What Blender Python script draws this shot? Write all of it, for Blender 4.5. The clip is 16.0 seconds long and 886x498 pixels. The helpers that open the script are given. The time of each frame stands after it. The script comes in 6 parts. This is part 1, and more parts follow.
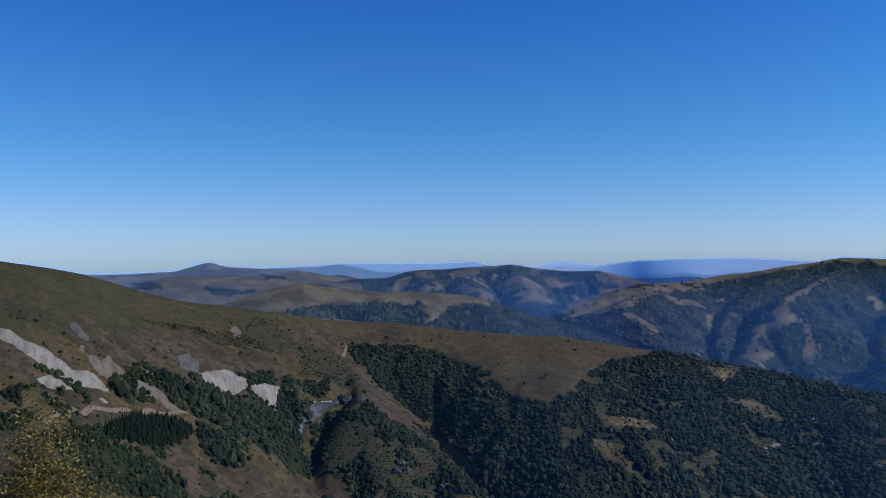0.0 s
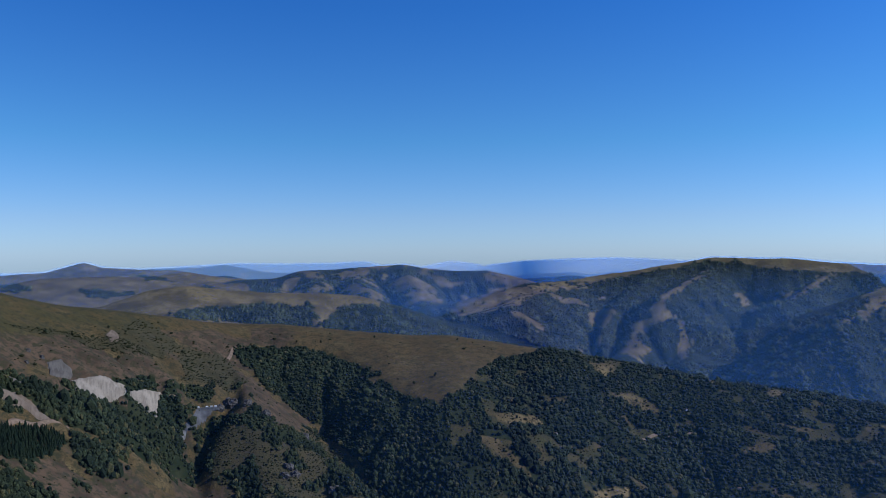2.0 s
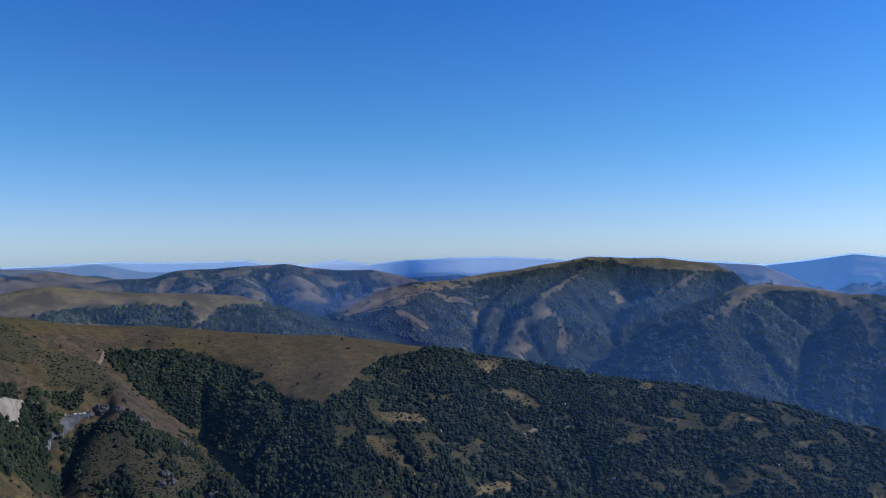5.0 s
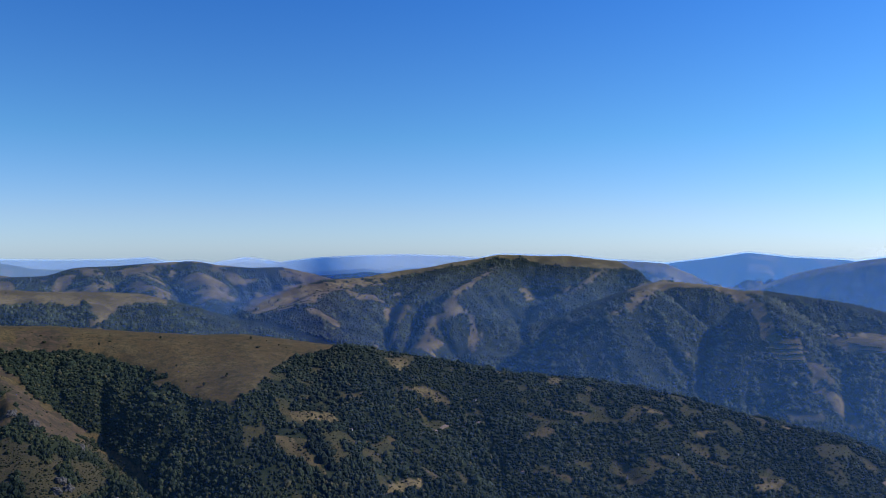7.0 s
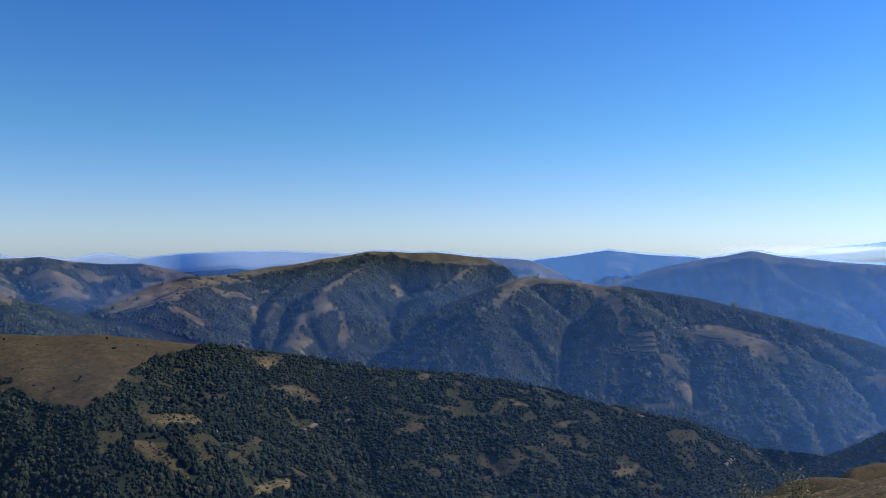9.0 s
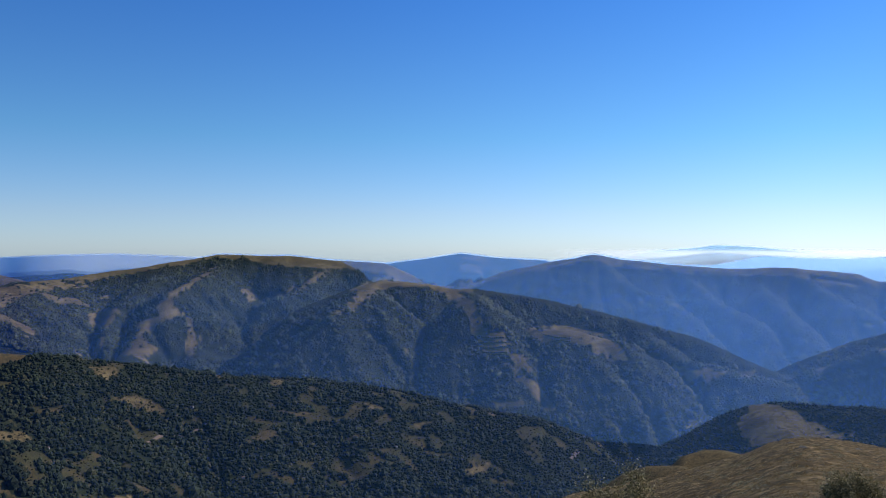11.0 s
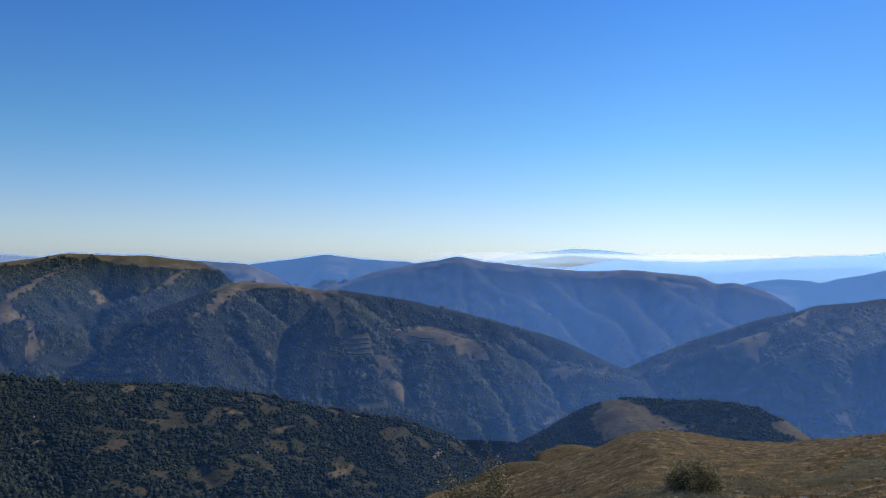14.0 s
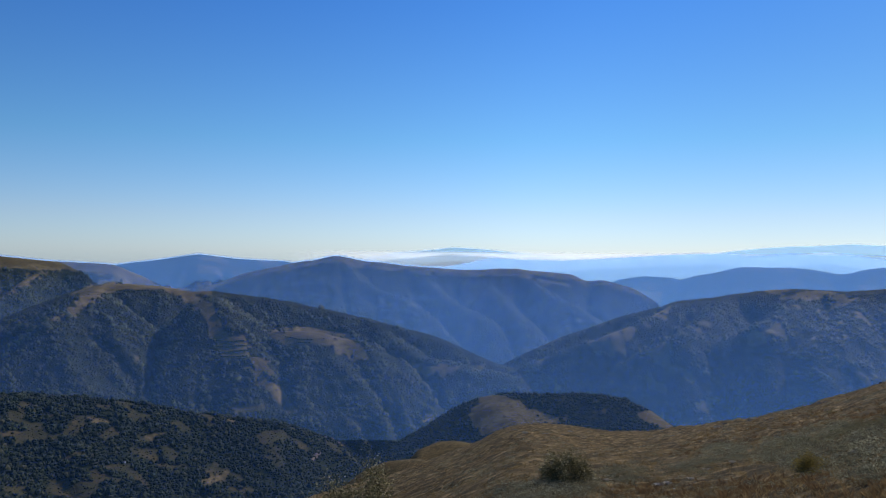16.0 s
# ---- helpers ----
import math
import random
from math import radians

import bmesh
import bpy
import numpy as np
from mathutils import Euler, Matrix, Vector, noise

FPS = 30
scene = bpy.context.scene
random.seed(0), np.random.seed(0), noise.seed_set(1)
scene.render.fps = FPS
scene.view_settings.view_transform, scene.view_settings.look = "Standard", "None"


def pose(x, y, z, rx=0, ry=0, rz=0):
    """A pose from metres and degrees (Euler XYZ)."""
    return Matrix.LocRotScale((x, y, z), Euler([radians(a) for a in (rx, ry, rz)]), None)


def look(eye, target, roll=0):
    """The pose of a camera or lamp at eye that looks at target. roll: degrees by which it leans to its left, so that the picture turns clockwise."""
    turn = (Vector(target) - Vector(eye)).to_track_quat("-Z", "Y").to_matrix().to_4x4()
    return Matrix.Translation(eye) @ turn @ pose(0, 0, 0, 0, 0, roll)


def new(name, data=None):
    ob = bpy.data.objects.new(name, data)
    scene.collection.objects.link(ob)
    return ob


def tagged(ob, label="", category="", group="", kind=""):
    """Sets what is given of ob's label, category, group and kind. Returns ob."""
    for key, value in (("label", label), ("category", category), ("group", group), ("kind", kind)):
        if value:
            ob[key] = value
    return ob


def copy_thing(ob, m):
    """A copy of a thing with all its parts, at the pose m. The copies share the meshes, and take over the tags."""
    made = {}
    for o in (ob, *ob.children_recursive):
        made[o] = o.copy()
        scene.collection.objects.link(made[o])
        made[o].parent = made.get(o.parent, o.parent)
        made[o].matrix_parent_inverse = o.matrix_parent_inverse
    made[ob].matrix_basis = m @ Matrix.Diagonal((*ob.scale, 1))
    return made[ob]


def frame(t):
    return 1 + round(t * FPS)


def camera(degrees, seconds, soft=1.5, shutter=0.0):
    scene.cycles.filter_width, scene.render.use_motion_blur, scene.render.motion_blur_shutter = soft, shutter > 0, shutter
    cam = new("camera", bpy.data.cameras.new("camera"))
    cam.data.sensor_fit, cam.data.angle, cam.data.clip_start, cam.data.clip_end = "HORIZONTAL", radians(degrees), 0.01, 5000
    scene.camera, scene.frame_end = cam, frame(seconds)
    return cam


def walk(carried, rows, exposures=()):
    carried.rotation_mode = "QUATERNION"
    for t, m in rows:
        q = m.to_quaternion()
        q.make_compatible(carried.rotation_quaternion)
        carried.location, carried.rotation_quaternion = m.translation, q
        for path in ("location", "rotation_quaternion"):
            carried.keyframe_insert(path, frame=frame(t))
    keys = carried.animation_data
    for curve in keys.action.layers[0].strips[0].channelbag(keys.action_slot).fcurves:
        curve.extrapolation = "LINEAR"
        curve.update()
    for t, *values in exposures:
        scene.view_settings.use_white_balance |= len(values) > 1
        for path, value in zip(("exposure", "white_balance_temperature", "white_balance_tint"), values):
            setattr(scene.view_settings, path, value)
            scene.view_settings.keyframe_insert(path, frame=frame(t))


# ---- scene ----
EYE = 400.0  # the eye's height over the datum; heights below are given from the eye

cam = camera(58.84, 16.0, soft=0.6)
walk(cam, [
    (0, pose(0, 0, EYE, 90.394, 0.418, 0.000)),
    (0.5, pose(0, 0, EYE, 90.375, 0.370, -2.023)),
    (1, pose(0, 0, EYE, 90.364, 0.348, -4.111)),
    (1.5, pose(0, 0, EYE, 90.341, 0.344, -6.237)),
    (2, pose(0, 0, EYE, 90.335, 0.463, -8.006)),
    (2.5, pose(0, 0, EYE, 90.329, 0.552, -9.652)),
    (3, pose(0, 0, EYE, 90.328, 0.539, -11.121)),
    (3.5, pose(0, 0, EYE, 90.297, 0.547, -12.626)),
    (4, pose(0, 0, EYE, 90.256, 0.468, -13.754)),
    (6.5, pose(0, 0, EYE, 90.088, 0.230, -21.191)),
    (7, pose(0, 0, EYE, 90.009, 0.159, -22.774)),
    (7.5, pose(0, 0, EYE, 89.979, 0.132, -24.349)),
    (8, pose(0, 0, EYE, 89.818, 0.007, -26.981)),
    (8.5, pose(0, 0, EYE, 89.745, -0.066, -30.034)),
    (10.8, pose(0, 0, EYE, 90.003, -0.174, -40.824)),
    (11, pose(0, 0, EYE, 90.025, -0.193, -42.729)),
    (11.5, pose(0, 0, EYE, 90.102, -0.266, -45.081)),
    (12, pose(0, 0, EYE, 90.107, -0.379, -46.725)),
    (12.5, pose(0, 0, EYE, 90.128, -0.579, -48.188)),
    (13, pose(0, 0, EYE, 90.158, -0.668, -49.547)),
    (13.5, pose(0, 0, EYE, 90.167, -0.674, -51.046)),
    (14, pose(0, 0, EYE, 90.201, -0.709, -52.499)),
    (14.5, pose(0, 0, EYE, 90.229, -0.670, -54.434)),
    (15, pose(0, 0, EYE, 90.234, -0.592, -56.116)),
    (15.5, pose(0, 0, EYE, 90.221, -0.520, -58.150)),
    (16, pose(0, 0, EYE, 90.234, -0.554, -61.310)),
], exposures=[(0, 0.06, 5850, 10), (0.7, 0.13, 5850, 10), (3.5, 0.16, 5950, 10), (7, 0.36, 6400, 10), (11, 0.29, 6900, 10),
    (13.5, 0.24, 7050, 10), (16, 0.08, 7050, 10)])

# ---------------------------------------------------------------- light
SUN_AZ, SUN_EL = 104.0, 35.0  # clockwise from the y axis

world = bpy.data.worlds.new("sky")
scene.world = world
world.use_nodes = True
wn = world.node_tree
wn.nodes.clear()
w_out = wn.nodes.new("ShaderNodeOutputWorld")
w_bg = wn.nodes.new("ShaderNodeBackground")
w_sky = wn.nodes.new("ShaderNodeTexSky")
w_sky.sky_type = "NISHITA"
w_sky.sun_disc = False
w_sky.sun_elevation = radians(SUN_EL)
w_sky.sun_rotation = radians(SUN_AZ)
w_sky.altitude = 1500
w_sky.air_density = 1.0
w_sky.dust_density = 0.6
w_sky.ozone_density = 2.0
w_bg.inputs["Strength"].default_value = 0.14
# deeper blue with height, as thin mountain air shows it
w_tc = wn.nodes.new("ShaderNodeTexCoord")
w_sep = wn.nodes.new("ShaderNodeSeparateXYZ")
w_ramp = wn.nodes.new("ShaderNodeValToRGB")
w_tint = wn.nodes.new("ShaderNodeMix")
w_tint.data_type, w_tint.blend_type = "RGBA", "MULTIPLY"
w_tint.inputs[0].default_value = 1.0
for k, (pos, col) in enumerate(((0.0, (0.45, 0.59, 0.90)), (0.045, (0.435, 0.56, 0.82)), (0.14, (0.285, 0.555, 0.80)), (0.30, (0.18, 0.485, 0.90)))):
    e = w_ramp.color_ramp.elements[k] if k < 2 else w_ramp.color_ramp.elements.new(pos)
    e.position, e.color = pos, (*col, 1)
wn.links.new(w_tc.outputs["Generated"], w_sep.inputs[0])
wn.links.new(w_sep.outputs["Z"], w_ramp.inputs[0])
wn.links.new(w_sky.outputs["Color"], w_tint.inputs[6])
wn.links.new(w_ramp.outputs["Color"], w_tint.inputs[7])
# brighter towards the sun, less so close to it
w_dot = wn.nodes.new("ShaderNodeVectorMath")
w_dot.operation = "DOT_PRODUCT"
w_dot.inputs[1].default_value = (math.sin(radians(SUN_AZ)), math.cos(radians(SUN_AZ)), 0)
w_gain = wn.nodes.new("ShaderNodeMapRange")
for sock, v in zip(("From Min", "From Max", "To Min", "To Max"), (-1, 1, 0.80, 1.07)):
    w_gain.inputs[sock].default_value = v
w_amp = wn.nodes.new("ShaderNodeVectorMath")
w_amp.operation = "SCALE"
wn.links.new(w_tc.outputs["Generated"], w_dot.inputs[0])
wn.links.new(w_dot.outputs["Value"], w_gain.inputs["Value"])
wn.links.new(w_tint.outputs[2], w_amp.inputs[0])
w_less = wn.nodes.new("ShaderNodeMapRange")
w_less.interpolation_type = "SMOOTHSTEP"
for sock, v in zip(("From Min", "From Max", "To Min", "To Max"), (0.78, 1.0, 1.0, 0.78)):
    w_less.inputs[sock].default_value = v
w_mul = wn.nodes.new("ShaderNodeMath")
w_mul.operation = "MULTIPLY"
wn.links.new(w_dot.outputs["Value"], w_less.inputs["Value"])
wn.links.new(w_gain.outputs["Result"], w_mul.inputs[0])
wn.links.new(w_less.outputs["Result"], w_mul.inputs[1])
wn.links.new(w_mul.outputs[0], w_amp.inputs["Scale"])
wn.links.new(w_amp.outputs[0], w_bg.inputs["Color"])
wn.links.new(w_bg.outputs["Background"], w_out.inputs["Surface"])

sun = new("sun", bpy.data.lights.new("sun", "SUN"))
sun.data.energy = 2.7
sun.data.angle = radians(0.5)
sun.data.color = (1.0, 0.95, 0.87)
_s = Vector((math.sin(radians(SUN_AZ)) * math.cos(radians(SUN_EL)), math.cos(radians(SUN_AZ)) * math.cos(radians(SUN_EL)), math.sin(radians(SUN_EL))))
sun.matrix_world = look((0, 0, 900), tuple(Vector((0, 0, 900)) - _s))

# ---------------------------------------------------------------- noise
def rnd2(i, j, seed):
    v = np.sin(i * 127.1 + j * 311.7 + seed * 74.7) * 43758.5453
    return v - np.floor(v)


def vnoise(x, y, seed=0):
    """Value noise, 0 to 1."""
    i, j = np.floor(x), np.floor(y)
    u, v = x - i, y - j
    u, v = u * u * (3 - 2 * u), v * v * (3 - 2 * v)
    a, b = rnd2(i, j, seed), rnd2(i + 1, j, seed)
    c, d = rnd2(i, j + 1, seed), rnd2(i + 1, j + 1, seed)
    return (a * (1 - u) + b * u) * (1 - v) + (c * (1 - u) + d * u) * v


def fbm(x, y, octaves=4, seed=0):
    s, a, n = 0, 0.5, 0
    for k in range(octaves):
        s = s + a * vnoise(x * 2 ** k + 17 * k, y * 2 ** k - 9 * k, seed + k)
        n += a
        a *= 0.5
    return s / n


def smooth(a, b, x):
    t = np.clip((x - a) / (b - a), 0, 1)
    return t * t * (3 - 2 * t)


# ---------------------------------------------------------------- relief
# A ridge: its crest as (bearing, elevation seen from the eye, distance), slope before and behind it,
# rounding of the crest, depth of its gullies and their spacing.
RIDGES = {
    "left_hill": ([(-36.64, 1.09, 1250), (-29.43, -0.17, 1350), (-27.84, -0.51, 1350), (-26.2, -0.9, 1380), (-24.52, -1.27, 1400),
    (-22.8, -1.83, 1420), (-21.03, -2.4, 1450), (-19.21, -2.83, 1480), (-17.36, -3.27, 1500), (-15.46, -3.55, 1530),
    (-13.53, -3.84, 1560), (-11.57, -4.2, 1600), (-9.18, -4.62, 1650), (-6.76, -4.83, 1700), (-3.9, -4.91, 1720), (-1.03, -5.23, 1720),
    (1.44, -5.53, 1700), (3.9, -5.74, 1680)] + [(5.42, -5.9, 1680), (8.47, -5.96, 1680), (11.21, -6.35, 1680), (13.6, -6.73, 1680),
    (16.84, -7.19, 1690), (19.29, -7.71, 1700), (22.59, -8.18, 1710), (25.88, -8.62, 1720), (29.56, -9.1, 1730), (33.58, -9.41, 1740),
    (36.72, -9.7, 1750), (40.16, -10.31, 1760), (42.75, -11.03, 1770), (45.25, -11.47, 1790), (48.01, -11.96, 1800),
    (49.99, -12.3, 1810)] + [(49.99, -12.31, 1830), (52.01, -13.02, 1850), (54, -13.58, 1870), (57.53, -16.18, 1880),
    (63.16, -20.57, 1880)], 0.34, 0.5, 60, 6, 170),
    "fold_hill": ([(-22.81, -3.99, 2500), (-19.22, -3.53, 2500), (-15.65, -3.47, 2500), (-12.74, -2.42, 2520), (-9.97, -2.05, 2540),
    (-7.56, -2.37, 2550), (-4.3, -2.61, 2550), (-1.01, -2.73, 2550), (1.87, -2.95, 2540), (3.92, -3.49, 2530), (5.96, -4.23, 2500),
    (7.98, -5, 2480), (11.18, -5.7, 2450), (16.59, -7.55, 2400)], 0.36, 0.4, 50, 18, 160),
    "moor": ([(-32.46, -1.49, 3300), (-24.53, -1.87, 3300), (-21.74, -2.04, 3300), (-19.94, -1.62, 3300), (-18.1, -1.41, 3350),
    (-15.45, -1.38, 3400), (-12.74, -1.49, 3400), (-9.97, -1.16, 3500), (-7.55, -1.56, 3500), (-4.29, -1.84, 3500),
    (-1.01, -2.85, 3450)], 0.2, 0.4, 60, 14, 200),
    "cone_peak": ([(-35.3, -1.42, 3900), (-25.87, -1.24, 3900), (-22.8, -1.26, 3900), (-20.66, -1.1, 3900), (-18.84, -1.01, 3900),
    (-17.53, -0.64, 3900), (-16.59, -0.37, 3900), (-15.45, -0.7, 3900), (-12.74, -0.93, 3900), (-10.76, -0.95, 3900),
    (-9.16, -1.33, 3900), (-6.75, -2.38, 3900)], 0.3, 0.4, 25, 12, 170),
    "round_hill": ([(-12.36, -3.1, 3250), (-8.77, -1.95, 3250), (-6.34, -1.73, 3260), (-3.88, -1.51, 3280), (-2.24, -1.11, 3300),
    (0.65, -0.97, 3320), (3.12, -0.86, 3330), (5.05, -0.79, 3320), (6.8, -1.05, 3310), (8.82, -1.26, 3300), (11.22, -1.23, 3300),
    (12.79, -1.6, 3290), (14.73, -2.08, 3250), (18.5, -3.62, 3200)], 0.4, 0.4, 50, 14, 240),
    "main_mountain": ([(3.56, -5.33, 2750), (7.32, -3.99, 2800), (10.43, -2.93, 2850), (12.81, -2.36, 2900), (14.42, -2.01, 2950),
    (16.85, -1.9, 3050), (19.31, -1.59, 3150), (22.61, -1.1, 3250), (25.08, -0.7, 3330), (26.89, -0.29, 3380), (29.58, -0.42, 3400),
    (31.6, -0.5, 3400), (34, -0.75, 3420), (37.14, -0.91, 3450), (38.67, -1.11, 3450), (40.56, -1.84, 3450), (41.67, -2.54, 3430),
    (44.21, -4.61, 3400)], 0.46, 0.4, 40, 9, 260),
    "terrace_hill": ([(25.47, -7.33, 2450), (29.57, -5.68, 2550), (33.6, -3.82, 2650), (36.74, -2.59, 2700), (39.43, -2.25, 2720),
    (41.67, -2.46, 2720), (43.85, -2.89, 2720)] + [(44.76, -2.87, 2740), (48.88, -3.4, 2740), (53, -4.09, 2720), (57.07, -5.02, 2700),
    (61.06, -6.31, 2650), (64.16, -7.56, 2600), (66.43, -8.36, 2560), (68.63, -8.91, 2530), (71.48, -9.66, 2500), (73.88, -10.68, 2480),
    (76.83, -12.39, 2450)], 0.46, 0.45, 45, 8, 260),
    "blue_hill": ([(33.59, -4.03, 4250), (38.86, -1.02, 4250), (41.33, -0.72, 4250), (44.01, -0.3, 4250), (46.68, -0.62, 4250),
    (49.95, -0.77, 4250), (53.57, -1.52, 4250), (57.49, -3.07, 4250)], 0.35, 0.4, 40, 20, 220),
    "plateau": ([(39.29, -4.87, 3600), (44.63, -2.48, 3650), (47.5, -1.56, 3680), (50.35, -0.85, 3700), (53.56, -0.3, 3720),
    (55.54, -0.7, 3740), (58.63, -0.99, 3750), (62, -1.23, 3750), (64.89, -1.28, 3750), (67.66, -1.24, 3760)] + [(67.26, -1.24, 3760),
    (70.54, -1.38, 3780), (71.68, -1.9, 3790), (72.8, -1.72, 3800), (74.09, -2.12, 3800), (76.26, -2.75, 3800), (78.37, -3.24, 3780),
    (81.07, -4.24, 3750), (83.91, -5.52, 3700)], 0.42, 0.45, 30, 12, 300),
    "right_mountain": ([(61.25, -10.32, 2600), (67.37, -7.21, 2750), (70.2, -5.81, 2800), (73.37, -4.64, 2850), (77.62, -3.41, 2900),
    (80.24, -3.07, 2950), (83.13, -2.48, 3000), (85.91, -2.25, 3020), (88.58, -2.28, 3040), (90.75, -2.11, 3050), (96.12, -1.49, 3100),
    (102.5, -1.91, 3100)], 0.33, 0.45, 40, 9, 280),
    "right_back": ([(72.18, -4.47, 3900), (76.85, -2.21, 3900), (79.11, -1.45, 3920), (82.05, -0.93, 3950), (85.22, -0.8, 3950),
    (86.92, -1, 3950), (88.25, -1.27, 3950), (89.54, -0.95, 3950), (90.74, -0.78, 3950), (97.48, -0.45, 3950)], 0.35, 0.4, 40, 22, 260),
    "right_gap": ([(69.37, -3.72, 4200), (73.94, -1.82, 4200), (75.69, -1.55, 4200), (77.61, -1.64, 4200), (78.74, -1.93, 4200),
    (81.7, -3.41, 4200)], 0.35, 0.4, 40, 18, 200),
    "left_far": ([(-37.95, -0.7, 4300), (-25.87, -1.09, 4300), (-24.18, -1.2, 4300), (-21.74, -1.28, 4300), (-15.45, -1.14, 4300),
    (-12.34, -0.89, 4300), (-9.16, -0.85, 4300), (-7.55, -0.66, 4300), (-5.92, -0.96, 4300), (-3.88, -1.43, 4300),
    (-1.01, -2.44, 4300)], 0.3, 0.4, 40, 10, 200),
    "left_farther": ([(-37.95, -1.6, 4750), (-24.0, -1.25, 4750), (-16.0, -1.05, 4750), (-11.55, -0.86, 4750), (-6.74, -0.62, 4750), (-3.47, -0.69, 4750), (-0.17, -0.68, 4750),
    (2.3, -0.57, 4750), (3.2, -0.82, 4750), (5.98, -1.09, 4750)] + [(5.06, -1.47, 4600), (6.57, -0.98, 4600), (8.68, -0.59, 4600),
    (10.83, -0.93, 4600), (12.41, -1.54, 4600)], 0.2, 0.3, 30, 6, 200),
    "long_ridge": ([(7.33, -1.89, 4420), (9.65, -1.32, 4420), (11.22, -0.93, 4420), (13.62, -0.66, 4420), (16.86, -0.51, 4420),
    (20.14, -0.44, 4420), (23.43, -0.57, 4420), (25.9, -0.74, 4420), (31.6, -1.2, 4420)], 0.3, 0.4, 40, 12, 200),
    "pale_range": ([(53.79, -2.25, 4550), (62.81, -1.03, 4550), (64.86, -0.68, 4550), (66.91, -0.82, 4550), (70.15, -0.86, 4550),
    (73.34, -0.66, 4550), (76.07, -0.47, 4550), (80.58, -0.22, 4550), (82.76, -0.42, 4550), (85.21, -0.28, 4550), (87.25, -0.07, 4550),
    (89.54, -0.4, 4550), (90.74, -0.57, 4550), (97.48, -0.12, 4550)], 0.95, 0.3, 14, 6, 200),
    "last_range": ([(47.81, -1.06, 4865), (53.78, -0.62, 4865), (55.81, -0.52, 4865), (57.85, -0.05, 4865), (60.32, 0.14, 4865),
    (61.97, 0.36, 4865), (64.03, 0.26, 4865), (66.08, 0.07, 4865), (68.12, -0.15, 4865), (72.55, -0.51, 4865), (77.98, -0.45, 4865),
    (81.31, 0.22, 4865), (83.46, 0.46, 4865), (85.21, 0.59, 4865), (86.91, 0.64, 4865), (88.88, 0.76, 4865), (90.73, 0.66, 4865),
    (97.47, 0.55, 4865)], 0.7, 0.3, 12, 2, 200),
    "low_knoll": ([(52.35, -17.91, 400), (53.95, -16.93, 410), (55.72, -15.61, 420), (57.39, -15.02, 425), (59.65, -14.83, 420),
    (60.89, -15.17, 415), (62.13, -16.23, 410), (63.39, -18.01, 400)], 0.40, 0.5, 14, 1, 60),
    "high_knoll": ([(56.4, -18.02, 520), (57.61, -16.24, 520), (59.64, -14.22, 530), (61.12, -13.63, 540), (62.23, -13.54, 540),
    (63.55, -13.71, 535), (64.58, -14.23, 530), (66.23, -15.76, 520), (67.48, -17.89, 520)], 0.40, 0.5, 14, 1, 60),
    "wooded_spur": ([(42.34, -20.52, 1223), (47.99, -17.81, 1295), (52.33, -16.24, 1400), (55.55, -14.84, 1505), (57.99, -13.52, 1575),
    (60.44, -12.15, 1627), (62.08, -11.23, 1662), (64.13, -10.28, 1680), (65.77, -10.01, 1680), (68.22, -10.06, 1662),
    (71.84, -10.05, 1627), (74.21, -10.22, 1592), (76.15, -10.81, 1557), (77.69, -11.78, 1522), (80.32, -13.18, 1487),
    (85.33, -15.87, 1487)], 0.30, 0.5, 30, 8, 120),
}
# The hill on which the camera stands: the brow where it falls out of sight.
BROW = [(-180, -12, 60), (-80, -24, 12), (-45, -27, 9), (35, -27, 9), (42, -24, 14)] + [(46.85, -19.77, 60), (52.34, -17.36, 95),
    (57.2, -16.2, 120), (60.06, -15.1, 140), (63.34, -13.87, 150), (65.79, -12.65, 155), (67.83, -12.16, 150), (70.26, -12.27, 140),
    (72.65, -12.54, 128), (76.17, -12.45, 120), (79.2, -11.78, 112), (82.48, -11.11, 105), (85.97, -10.08, 98), (88.63, -8.94, 92),
    (90.79, -7.87, 88)] + [(100, -5.5, 90), (125, -2, 110), (150, -6, 90), (180, -12, 60)]


def curve(nodes, soften=0.3):
    """Bearing to elevation and distance, softened."""
    g = np.arange(-181.0, 181.0, 0.05)
    a = np.array(nodes)
    h = int(soften / 0.05)
    k = np.exp(-np.linspace(-2, 2, 2 * h + 1) ** 2)
    k /= k.sum()
    el = np.interp(g, a[:, 0], a[:, 1])
    di = np.interp(g, a[:, 0], a[:, 2])
    pad = lambda v: np.convolve(np.pad(v, h, mode="edge"), k, mode="valid")
    return g, pad(el), pad(di)


CREST = {n: curve(v[0]) for n, v in RIDGES.items()}
BROW_LINE = curve(BROW, 1.5)


